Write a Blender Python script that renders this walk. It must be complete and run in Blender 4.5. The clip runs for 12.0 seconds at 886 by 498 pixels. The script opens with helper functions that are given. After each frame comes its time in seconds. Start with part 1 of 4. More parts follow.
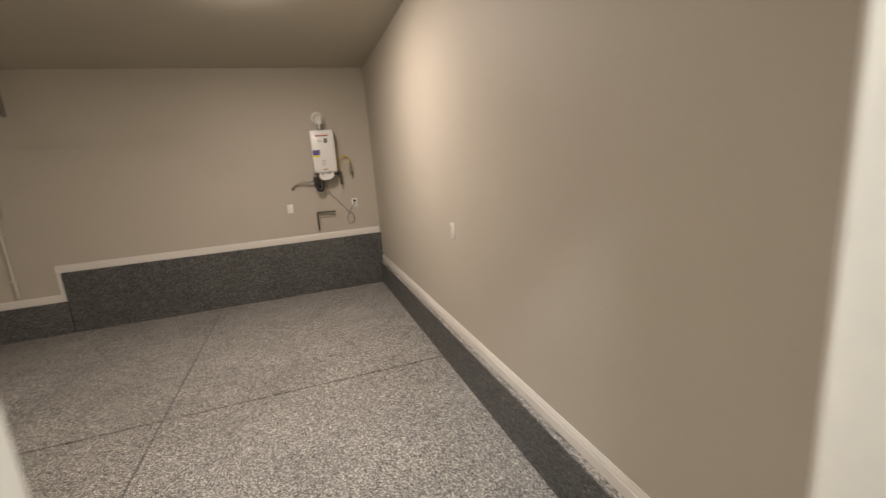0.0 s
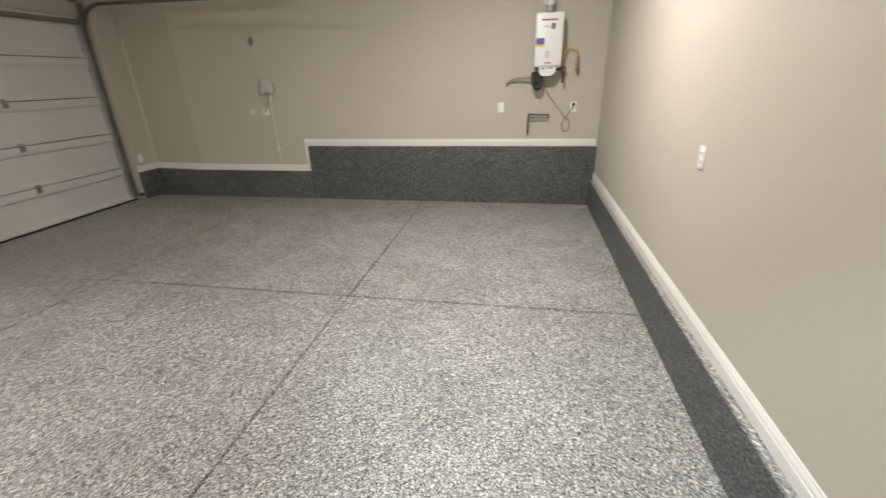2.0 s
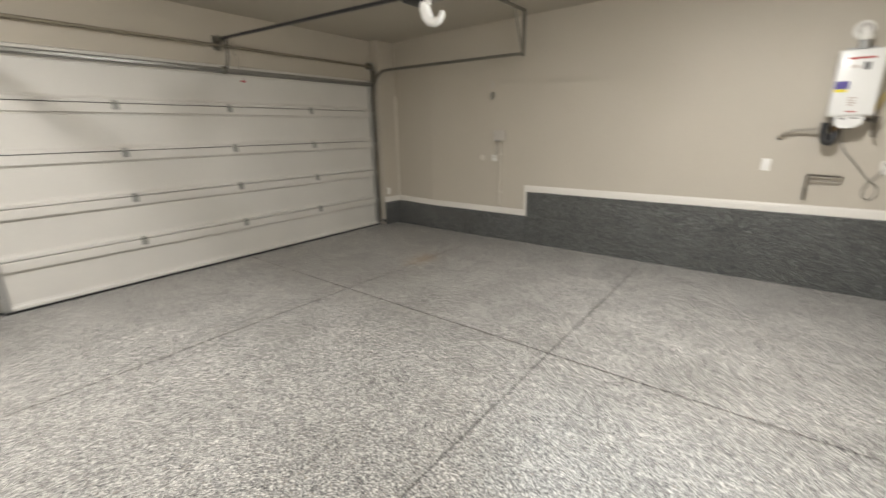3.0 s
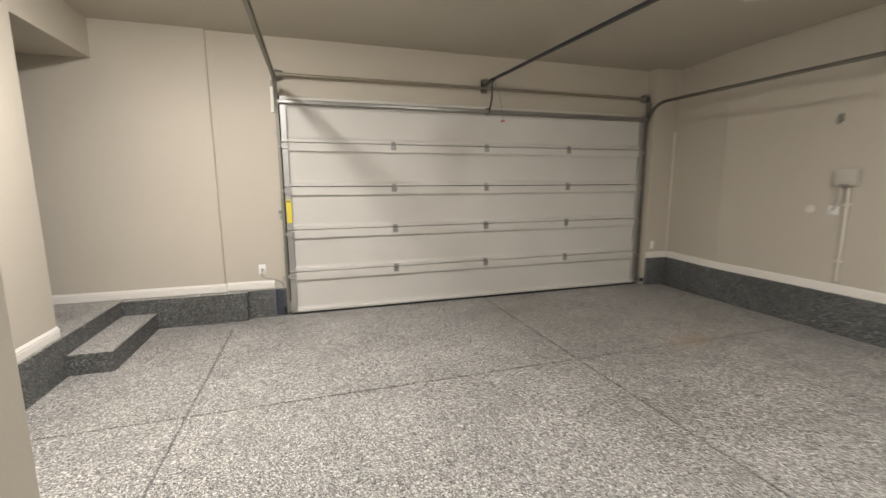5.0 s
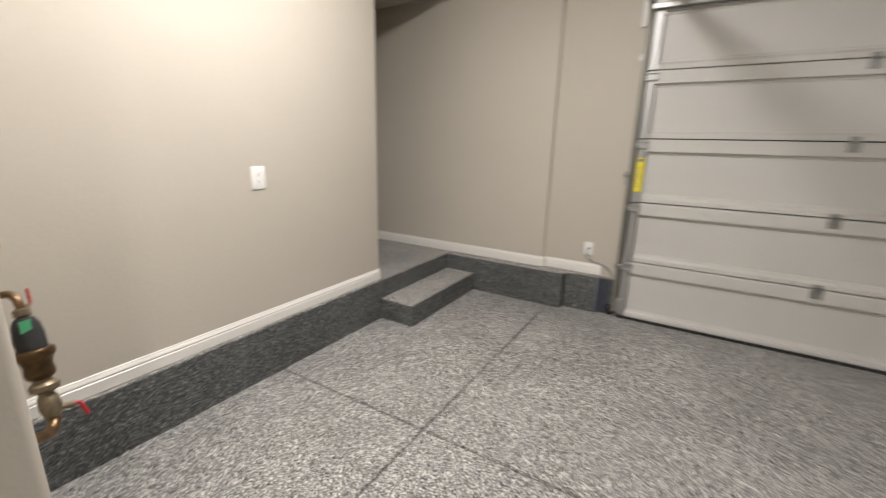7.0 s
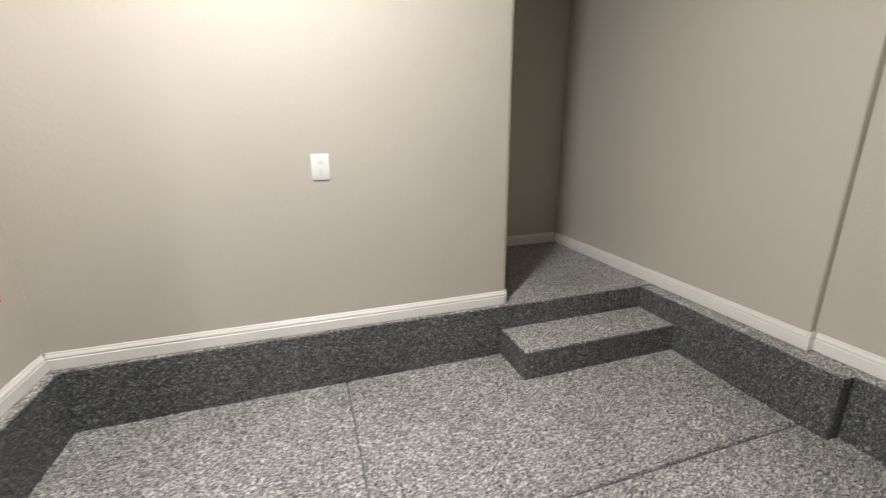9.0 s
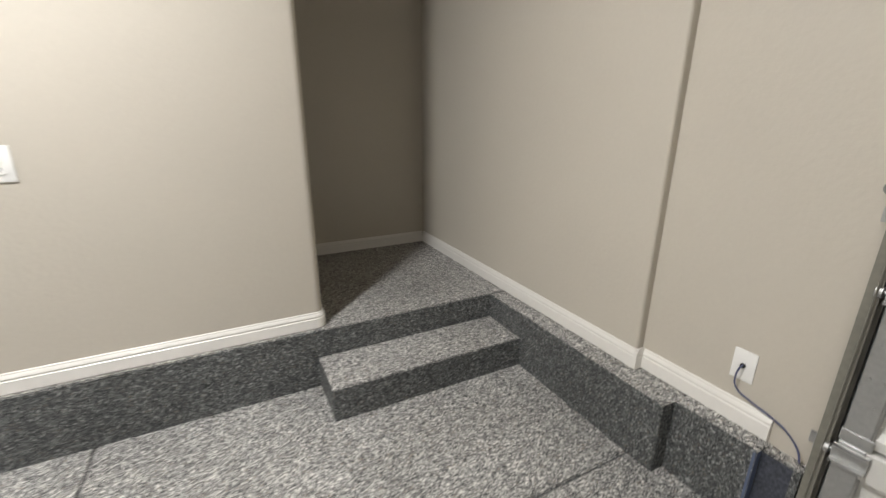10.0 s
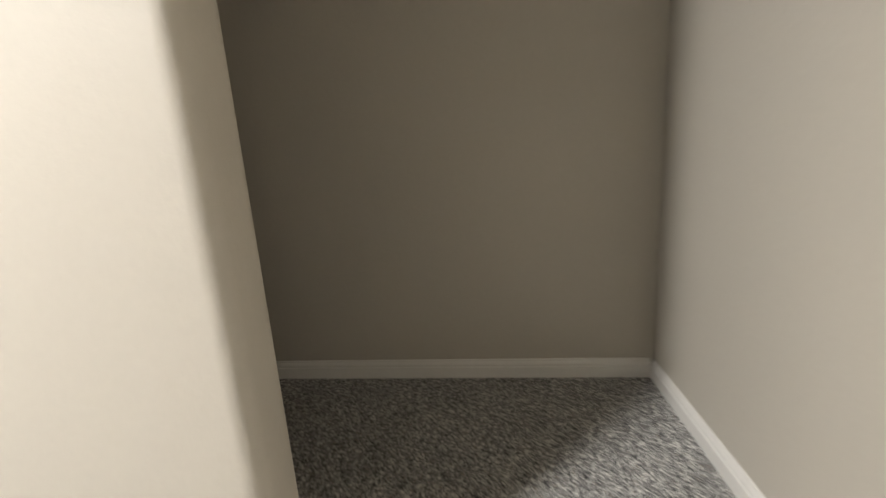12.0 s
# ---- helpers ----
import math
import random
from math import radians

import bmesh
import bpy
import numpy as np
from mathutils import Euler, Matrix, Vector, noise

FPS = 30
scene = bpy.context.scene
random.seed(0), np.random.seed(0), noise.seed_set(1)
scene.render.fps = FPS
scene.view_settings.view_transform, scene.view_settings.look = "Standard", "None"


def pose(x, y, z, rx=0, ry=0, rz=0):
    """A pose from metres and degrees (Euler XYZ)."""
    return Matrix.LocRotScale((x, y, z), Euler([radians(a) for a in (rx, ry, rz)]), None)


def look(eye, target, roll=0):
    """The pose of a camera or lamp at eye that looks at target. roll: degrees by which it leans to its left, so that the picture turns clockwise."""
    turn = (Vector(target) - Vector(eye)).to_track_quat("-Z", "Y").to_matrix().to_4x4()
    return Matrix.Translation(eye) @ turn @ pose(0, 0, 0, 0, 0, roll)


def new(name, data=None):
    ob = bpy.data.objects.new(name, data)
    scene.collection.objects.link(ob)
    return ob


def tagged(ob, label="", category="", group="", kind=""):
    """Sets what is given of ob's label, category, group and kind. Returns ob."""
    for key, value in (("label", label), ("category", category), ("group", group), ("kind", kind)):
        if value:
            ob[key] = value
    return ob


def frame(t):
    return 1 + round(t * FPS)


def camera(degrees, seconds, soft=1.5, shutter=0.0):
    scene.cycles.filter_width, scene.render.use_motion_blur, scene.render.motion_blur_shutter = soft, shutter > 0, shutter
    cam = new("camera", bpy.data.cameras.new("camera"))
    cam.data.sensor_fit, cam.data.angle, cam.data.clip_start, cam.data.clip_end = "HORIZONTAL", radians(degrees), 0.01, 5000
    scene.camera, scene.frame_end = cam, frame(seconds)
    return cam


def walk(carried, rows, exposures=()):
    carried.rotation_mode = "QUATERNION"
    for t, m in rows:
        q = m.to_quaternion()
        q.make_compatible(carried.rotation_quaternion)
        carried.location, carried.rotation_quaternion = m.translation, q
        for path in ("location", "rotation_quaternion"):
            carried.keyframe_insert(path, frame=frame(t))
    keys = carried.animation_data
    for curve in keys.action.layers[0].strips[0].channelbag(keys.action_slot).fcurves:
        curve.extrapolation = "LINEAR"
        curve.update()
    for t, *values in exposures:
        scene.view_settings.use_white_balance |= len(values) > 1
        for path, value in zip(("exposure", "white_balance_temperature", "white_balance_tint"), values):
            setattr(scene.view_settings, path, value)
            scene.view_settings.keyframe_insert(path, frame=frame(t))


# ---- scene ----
cam = camera(93.4, 12.0, soft=1.4, shutter=0.45)
PATH = [
    (0, (0.118, 0.253, 1.689), (0.732, 2.113, 1.282), -4.6),
    (0.5, (0.201, 0.53, 1.673), (0.572, 2.443, 1.223), -3.6),
    (1, (0.302, 0.709, 1.637), (0.399, 2.623, 1.067), -3.5),
    (1.5, (0.266, 0.742, 1.588), (0.157, 2.607, 0.874), -2.7),
    (2, (0.244, 0.795, 1.601), (-0.1, 2.612, 0.838), -1.6),
    (2.5, (0.133, 0.838, 1.616), (-0.561, 2.557, 0.867), -1.9),
    (3, (0.069, 0.887, 1.614), (-1.126, 2.396, 1.069), -1.0),
    (3.5, (0.051, 0.935, 1.571), (-1.433, 2.185, 1.087), 0.4),
    (3.7, (0.006, 0.965, 1.568), (-1.555, 2.134, 1.127), 0.0),
    (5.3, (-0.646, 1.526, 1.477), (-2.563, 1.957, 1.105), -1.4),
    (5.5, (-0.789, 1.561, 1.484), (-2.719, 1.868, 1.06), -2.4),
    (6, (-1.145, 1.651, 1.469), (-3.108, 1.523, 1.108), 0.4),
    (6.5, (-1.51, 1.615, 1.457), (-3.43, 1.24, 1.042), -0.3),
    (7, (-1.84, 1.597, 1.407), (-3.502, 0.602, 0.91), 1.3),
    (7.5, (-2.174, 1.617, 1.375), (-3.416, 0.166, 0.781), 3.9),
    (7.7, (-2.307, 1.609, 1.374), (-3.356, 0.036, 0.723), 4.4),
    (9.3, (-3.455, 1.674, 1.358), (-4.048, -0.16, 0.822), -0.7),
    (9.5, (-3.605, 1.61, 1.355), (-4.43, -0.112, 0.761), -1.9),
    (10, (-4.001, 1.507, 1.355), (-4.881, -0.184, 0.751), 0.3),
    (10.5, (-4.375, 1.228, 1.329), (-5.218, -0.464, 0.676), -2.1),
    (11, (-4.589, 0.836, 1.349), (-5.114, -1.035, 0.874), -0.1),
    (11.5, (-4.745, 0.463, 1.36), (-4.898, -1.477, 0.899), 0.1),
    (12, (-4.776, 0.099, 1.345), (-4.544, -1.839, 0.909), -3.8),
]
walk(cam, [(t, look(e, g, r)) for t, e, g, r in PATH],
     exposures=[(0, -0.04, 7700, 20), (0.2, 0.26, 7000, 15), (0.5, 0.62, 6550, 12), (1.5, 0.63, 6650, 13), (2.5, 0.64, 6550, 12), (3, 0.86, 6500, 11), (3.7, 0.90, 6550, 12), (5.5, 0.80, 6650, 13), (6.0, 0.64, 6600, 13), (7.0, 0.40, 6500, 14), (7.5, 0.44, 6500, 14), (9.5, 0.44, 6250, 12), (10.2, 0.70, 6250, 11), (11, 0.80, 6300, 11), (11.5, 0.9, 6350, 11), (12, 1.2, 6350, 11)])

# ---- light ----
world = bpy.data.worlds.new("night")
world.use_nodes = True
world.node_tree.nodes["Background"].inputs["Color"].default_value = (0.02, 0.025, 0.035, 1)
world.node_tree.nodes["Background"].inputs["Strength"].default_value = 0.2
scene.world = world
LAMP_EAST = (-0.1, 3.75)
LAMP_WEST = (-3.12, 0.64)
LAMP_STRENGTH = 282.0
LAMP_WEST_STRENGTH = 365.0

# ---- materials ----


def material(name, color, rough=0.5, metal=0.0, grain=0.0, grain_scale=30.0, bump=0.0, bump_scale=80.0, stain=0.0, coat=0.0):
    m = bpy.data.materials.new(name)
    m.use_nodes = True
    nt = m.node_tree
    n, l = nt.nodes, nt.links
    b = n["Principled BSDF"]
    b.inputs["Roughness"].default_value = rough
    b.inputs["Metallic"].default_value = metal
    b.inputs["Coat Weight"].default_value = coat
    b.inputs["Base Color"].default_value = (*color, 1)
    geo = n.new("ShaderNodeNewGeometry")
    if grain or stain:
        out = None
        for amount, scale, detail in ((grain, grain_scale, 4), (stain, 1.3, 6)):
            if not amount:
                continue
            tex = n.new("ShaderNodeTexNoise")
            tex.inputs["Scale"].default_value = scale
            tex.inputs["Detail"].default_value = detail
            l.new(geo.outputs["Position"], tex.inputs["Vector"])
            ramp = n.new("ShaderNodeMapRange")
            ramp.inputs["From Min"].default_value, ramp.inputs["From Max"].default_value = 0.3, 0.7
            ramp.inputs["To Min"].default_value, ramp.inputs["To Max"].default_value = 1 - amount, 1 + amount
            l.new(tex.outputs["Fac"], ramp.inputs["Value"])
            mul = n.new("ShaderNodeVectorMath")
            mul.operation = "MULTIPLY"
            if out:
                l.new(out, mul.inputs[0])
            else:
                mul.inputs[0].default_value = color
            l.new(ramp.outputs["Result"], mul.inputs[1])
            out = mul.outputs["Vector"]
        l.new(out, b.inputs["Base Color"])
    if bump:
        tex = n.new("ShaderNodeTexNoise")
        tex.inputs["Scale"].default_value = bump_scale
        tex.inputs["Detail"].default_value = 3
        l.new(geo.outputs["Position"], tex.inputs["Vector"])
        bn = n.new("ShaderNodeBump")
        bn.inputs["Strength"].default_value = bump
        bn.inputs["Distance"].default_value = 0.004
        l.new(tex.outputs["Fac"], bn.inputs["Height"])
        l.new(bn.outputs["Normal"], b.inputs["Normal"])
    return m


def flake_floor(name, stained=False, dark=False):
    """Broadcast vinyl chips in clear epoxy: white, grey and black chips of 4 to 12 mm."""
    m = bpy.data.materials.new(name)
    m.use_nodes = True
    nt = m.node_tree
    n, l = nt.nodes, nt.links
    b = n["Principled BSDF"]
    geo = n.new("ShaderNodeNewGeometry")
    warp = n.new("ShaderNodeTexNoise")
    warp.inputs["Scale"].default_value = 90
    l.new(geo.outputs["Position"], warp.inputs["Vector"])
    wob = n.new("ShaderNodeVectorMath")
    wob.operation = "MULTIPLY_ADD"
    wob.inputs[1].default_value = (0.004, 0.004, 0.004)
    l.new(warp.outputs["Color"], wob.inputs[0])
    l.new(geo.outputs["Position"], wob.inputs[2])

    def chips(scale):
        v = n.new("ShaderNodeTexVoronoi")
        v.inputs["Scale"].default_value = scale
        l.new(wob.outputs["Vector"], v.inputs["Vector"])
        sep = n.new("ShaderNodeSeparateColor")
        l.new(v.outputs["Color"], sep.inputs["Color"])
        ramp = n.new("ShaderNodeValToRGB")
        ramp.color_ramp.interpolation = "CONSTANT"
        stops = ((0.0, (0.026, 0.026, 0.027)), (0.17, (0.113, 0.111, 0.11)), (0.34, (0.215, 0.21, 0.204)),
                 (0.55, (0.33, 0.322, 0.306)), (0.76, (0.66, 0.645, 0.61)), (0.955, (0.24, 0.205, 0.17)))
        # darker chip colours for the upright faces
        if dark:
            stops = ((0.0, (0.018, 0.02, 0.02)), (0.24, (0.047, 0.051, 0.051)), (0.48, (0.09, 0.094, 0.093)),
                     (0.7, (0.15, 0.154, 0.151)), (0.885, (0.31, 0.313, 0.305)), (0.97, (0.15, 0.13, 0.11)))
        e = ramp.color_ramp.elements
        e[0].position, e[0].color = 0, (*stops[0][1], 1)
        e[1].position, e[1].color = stops[1][0], (*stops[1][1], 1)
        for p, c in stops[2:]:
            x = e.new(p)
            x.color = (*c, 1)
        l.new(sep.outputs["Red"], ramp.inputs["Fac"])
        return v, ramp, sep

    v1, r1, s1 = chips(235)
    v2, r2, s2 = chips(140)
    pick = n.new("ShaderNodeMath")
    pick.operation = "GREATER_THAN"
    pick.inputs[1].default_value = 0.62
    l.new(s2.outputs["Green"], pick.inputs[0])
    mix = n.new("ShaderNodeMix")
    mix.data_type = "RGBA"
    l.new(pick.outputs["Value"], mix.inputs["Factor"])
    l.new(r1.outputs["Color"], mix.inputs["A"])
    l.new(r2.outputs["Color"], mix.inputs["B"])
    big = n.new("ShaderNodeTexNoise")
    big.inputs["Scale"].default_value = 2.2
    big.inputs["Detail"].default_value = 8
    l.new(geo.outputs["Position"], big.inputs["Vector"])
    rng = n.new("ShaderNodeMapRange")
    rng.inputs["From Min"].default_value, rng.inputs["From Max"].default_value = 0.3, 0.7
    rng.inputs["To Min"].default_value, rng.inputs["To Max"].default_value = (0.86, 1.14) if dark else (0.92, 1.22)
    l.new(big.outputs["Fac"], rng.inputs["Value"])
    mul = n.new("ShaderNodeVectorMath")
    mul.operation = "MULTIPLY"
    l.new(mix.outputs["Result"], mul.inputs[0])
    l.new(rng.outputs["Result"], mul.inputs[1])
    color = mul.outputs["Vector"]
    if stained:
        # a dried tan spill on the slab in front of the door
        sub = n.new("ShaderNodeVectorMath")
        sub.operation = "SUBTRACT"
        sub.inputs[1].default_value = (-3.4, 4.84, 0)
        l.new(geo.outputs["Position"], sub.inputs[0])
        sc = n.new("ShaderNodeVectorMath")
        sc.operation = "MULTIPLY"
        sc.inputs[1].default_value = (4.2, 2.3, 0)
        l.new(sub.outputs["Vector"], sc.inputs[0])
        ln = n.new("ShaderNodeVectorMath")
        ln.operation = "LENGTH"
        l.new(sc.outputs["Vector"], ln.inputs[0])
        ns = n.new("ShaderNodeTexNoise")
        ns.inputs["Scale"].default_value = 9
        ns.inputs["Detail"].default_value = 6
        l.new(geo.outputs["Position"], ns.inputs["Vector"])
        ad = n.new("ShaderNodeMath")
        ad.operation = "MULTIPLY_ADD"
        ad.inputs[1].default_value = 1.6
        l.new(ns.outputs["Fac"], ad.inputs[0])
        l.new(ln.outputs["Value"], ad.inputs[2])
        mr = n.new("ShaderNodeMapRange")
        mr.inputs["From Min"].default_value, mr.inputs["From Max"].default_value = 0.9, 1.7
        mr.inputs["To Min"].default_value, mr.inputs["To Max"].default_value = 0.6, 0.0
        l.new(ad.outputs["Value"], mr.inputs["Value"])
        sm = n.new("ShaderNodeMix")
        sm.data_type = "RGBA"
        sm.inputs["B"].default_value = (0.3, 0.22, 0.13, 1)
        l.new(mr.outputs["Result"], sm.inputs["Factor"])
        l.new(color, sm.inputs["A"])
        color = sm.outputs["Result"]
    l.new(color, b.inputs["Base Color"])
    b.inputs["Roughness"].default_value = 0.58
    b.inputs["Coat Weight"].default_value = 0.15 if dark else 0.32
    b.inputs["Coat IOR"].default_value = 1.5
    b.inputs["Coat Roughness"].default_value = 0.47
    bn = n.new("ShaderNodeBump")
    bn.inputs["Strength"].default_value = 0.55
    bn.inputs["Distance"].default_value = 0.0025
    l.new(s1.outputs["Blue"], bn.inputs["Height"])
    l.new(bn.outputs["Normal"], b.inputs["Normal"])
    return m


def glow(name, color, strength):
    m = bpy.data.materials.new(name)
    m.use_nodes = True
    b = m.node_tree.nodes["Principled BSDF"]
    b.inputs["Base Color"].default_value = (0.9, 0.9, 0.88, 1)
    b.inputs["Emission Color"].default_value = (*color, 1)
    b.inputs["Emission Strength"].default_value = strength
    return m


M_WALL = material("greige_wall_paint", (0.5, 0.459, 0.39), 0.62, grain=0.012, grain_scale=60, bump=0.22, bump_scale=55, stain=0.02)
M_CEIL = material("ceiling_paint", (0.475, 0.44, 0.372), 0.75, grain=0.012, grain_scale=60, bump=0.3, bump_scale=60, stain=0.02)
M_TRIM = material("white_trim_paint", (0.74, 0.715, 0.67), 0.38, grain=0.015, grain_scale=40, bump=0.04, bump_scale=40, stain=0.02)
M_FLOOR = flake_floor("flake_epoxy_floor", True)
M_FLAKE = flake_floor("flake_epoxy_ledge")
M_FLAKE_DARK = flake_floor("dark_flake_upright", dark=True)
M_JOINT = material("joint_filler", (0.11, 0.11, 0.111), 0.6, grain=0.3, grain_scale=60)
M_CARPET = material("hall_floor", (0.3, 0.27, 0.23), 0.9, grain=0.15, grain_scale=150)
M_DOOR = material("door_steel_white", (0.58, 0.565, 0.53), 0.42, grain=0.012, grain_scale=50, bump=0.03, bump_scale=25, stain=0.035)
M_GALV = material("galvanised_steel", (0.42, 0.42, 0.41), 0.46, 0.8, grain=0.06, grain_scale=70, stain=0.06)
M_GALV_D = material("dull_galvanised_steel", (0.25, 0.24, 0.205), 0.52, 0.55, grain=0.07, grain_scale=60, stain=0.12)
M_HINGE = material("hinge_steel", (0.3, 0.3, 0.285), 0.45, 0.75, grain=0.15, grain_scale=60)
M_STRUT = material("strut_steel", (0.3, 0.3, 0.285), 0.34, 0.85, grain=0.08, grain_scale=50, stain=0.08)
M_TUBE = material("torsion_tube_steel", (0.3, 0.27, 0.21), 0.5, 0.6, grain=0.15, grain_scale=30)
M_BLACK = material("black_plastic", (0.02, 0.02, 0.022), 0.4, grain=0.1)
M_RUBBER = material("black_rubber", (0.018, 0.018, 0.018), 0.75, grain=0.2, grain_scale=80)
M_GREY = material("grey_metal_case", (0.3, 0.3, 0.3), 0.4, 0.5, grain=0.05)
M_PLATE = material("white_plastic", (0.82, 0.81, 0.78), 0.35, grain=0.01)
M_SLOT = material("slot_shadow_grey", (0.12, 0.12, 0.12), 0.6)
M_BRASS = material("yellow_brass", (0.4, 0.29, 0.1), 0.34, 0.9, grain=0.15, grain_scale=50)
M_BRONZE = material("aged_bronze", (0.11, 0.068, 0.034), 0.4, 0.85, grain=0.3, grain_scale=40, bump=0.15, bump_scale=120)
M_COPPER = material("tarnished_copper", (0.17, 0.108, 0.06), 0.38, 0.9, grain=0.3, grain_scale=35, stain=0.15)
M_SOLDER = material("dull_brass_union", (0.26, 0.21, 0.14), 0.42, 0.8, grain=0.2, grain_scale=60)
M_CAULK = material("white_caulk", (0.62, 0.61, 0.58), 0.6, grain=0.04, bump=0.3, bump_scale=90)
M_STRIP = material("pale_light_streak", (0.62, 0.58, 0.51), 0.55, grain=0.05, bump=0.2, bump_scale=60)
M_RED = material("red_handle_vinyl", (0.5, 0.03, 0.04), 0.4, grain=0.05)
M_GREEN = material("green_tag", (0.08, 0.42, 0.2), 0.5, grain=0.05)
M_YELLOW = material("yellow_sticker", (0.78, 0.66, 0.02), 0.5, grain=0.02)
M_DARKPIPE = material("dark_brown_pipe", (0.075, 0.062, 0.048), 0.5, 0.3, grain=0.15, grain_scale=40)
M_YGAS = material("yellow_gas_flex", (0.62, 0.46, 0.08), 0.45, grain=0.05)
M_HEAT = material("white_enamel", (0.8, 0.8, 0.78), 0.35, grain=0.01, coat=0.2)
M_PURPLE = material("purple_label", (0.1, 0.08, 0.3), 0.5)
M_REDLAB = material("red_label_bar", (0.4, 0.04, 0.03), 0.5)
M_INK = material("grey_print", (0.16, 0.16, 0.16), 0.6)
M_PALEINK = material("pale_print", (0.5, 0.42, 0.38), 0.6)
M_HOSE = material("braided_steel_hose", (0.42, 0.39, 0.34), 0.35, 0.8, grain=0.35, grain_scale=180)
M_CORD = material("dark_cord", (0.03, 0.028, 0.027), 0.5)
M_BLUECORD = material("blue_grey_cord", (0.07, 0.08, 0.16), 0.45)
M_PVC = material("white_pvc", (0.78, 0.77, 0.73), 0.4, grain=0.02)
M_CONDUIT = material("painted_conduit", (0.66, 0.62, 0.55), 0.5, grain=0.03)
M_BOX = material("grey_painted_box", (0.5, 0.47, 0.42), 0.5, grain=0.04)
M_TAPE = material("blue_masking_tape", (0.1, 0.125, 0.2), 0.6, grain=0.1)
M_FILM = material("blue_masking_film", (0.045, 0.05, 0.066), 0.45, grain=0.6, grain_scale=120, bump=0.3)
M_BULB = material("white_glass_bulb", (0.85, 0.85, 0.83), 0.25)
M_HALL = glow("hall_lamp_diffuser", (0.76, 0.91, 1.0), 460.0)
M_LAMP = glow("lamp_diffuser", (1.0, 0.985, 0.945), LAMP_STRENGTH)
M_LAMP2 = glow("west_lamp_diffuser", (1.0, 0.98, 0.935), LAMP_WEST_STRENGTH)

# ---- mesh helpers ----


def box(bm, x0, x1, y0, y1, z0, z1, bevel=0.0, segments=1):
    r = bmesh.ops.create_cube(bm, size=1)
    bmesh.ops.transform(bm, matrix=Matrix.Translation(((x0 + x1) / 2, (y0 + y1) / 2, (z0 + z1) / 2)) @ Matrix.Diagonal((abs(x1 - x0), abs(y1 - y0), abs(z1 - z0), 1)), verts=r["verts"])
    if bevel:
        edges = list({e for v in r["verts"] for e in v.link_edges})
        bmesh.ops.bevel(bm, geom=edges, offset=bevel, segments=segments, affect="EDGES", profile=0.5)
    return bm


def prism(bm, pts, z0, z1):
    """An upright prism over a plan outline given anticlockwise."""
    lo = [bm.verts.new((x, y, z0)) for x, y in pts]
    hi = [bm.verts.new((x, y, z1)) for x, y in pts]
    k = len(pts)
    bm.faces.new(lo[::-1])
    bm.faces.new(hi)
    for i in range(k):
        j = (i + 1) % k
        bm.faces.new((lo[i], lo[j], hi[j], hi[i]))
    return bm


def extrude_profile(bm, prof, a, b, side):
    """A profile (out, up) swept from a to b at floor level z = a.z; side is the unit vector that out points to."""
    a, b, side = Vector(a), Vector(b), Vector(side)
    ring = []
    for p in (a, b):
        ring.append([bm.verts.new(p + side * o + Vector((0, 0, u))) for o, u in prof])
    k = len(prof)
    for i in range(k):
        j = (i + 1) % k
        bm.faces.new((ring[0][i], ring[0][j], ring[1][j], ring[1][i]))
    bm.faces.new(ring[0][::-1])
    bm.faces.new(ring[1])
    bmesh.ops.recalc_face_normals(bm, faces=bm.faces[:])
    return bm


def rod(bm, a, b, r, r2=None, seg=16, caps=True):
    a, b = Vector(a), Vector(b)
    d = b - a
    res = bmesh.ops.create_cone(bm, cap_ends=caps, segments=seg, radius1=r, radius2=r if r2 is None else r2, depth=d.length)
    m = Matrix.Translation((a + b) / 2) @ d.to_track_quat("Z", "Y").to_matrix().to_4x4()
    bmesh.ops.transform(bm, matrix=m, verts=res["verts"])
    return bm


def tube(bm, pts, r, seg=10, smooth=4):
    """A round tube through the points, rounded by a spline."""
    P = [Vector(p) for p in pts]
    path = []
    for i in range(len(P) - 1):
        p0, p1, p2, p3 = P[max(i - 1, 0)], P[i], P[i + 1], P[min(i + 2, len(P) - 1)]
        for s in range(smooth):
            t = s / smooth
            path.append(0.5 * ((2 * p1) + (p2 - p0) * t + (2 * p0 - 5 * p1 + 4 * p2 - p3) * t * t + (3 * p1 - p0 - 3 * p2 + p3) * t ** 3))
    path.append(P[-1])
    up = Vector((0.31, 0.17, 0.93)).normalized()
    rings = []
    for i, p in enumerate(path):
        d = (path[min(i + 1, len(path) - 1)] - path[max(i - 1, 0)]).normalized()
        u = (up - d * up.dot(d)).normalized()
        up = u
        w = d.cross(u)
        rings.append([bm.verts.new(p + (u * math.cos(2 * math.pi * k / seg) + w * math.sin(2 * math.pi * k / seg)) * r) for k in range(seg)])
    for i in range(len(rings) - 1):
        for k in range(seg):
            j = (k + 1) % seg
            bm.faces.new((rings[i][k], rings[i][j], rings[i + 1][j], rings[i + 1][k]))
    bm.faces.new(rings[0][::-1])
    bm.faces.new(rings[-1])
    return bm


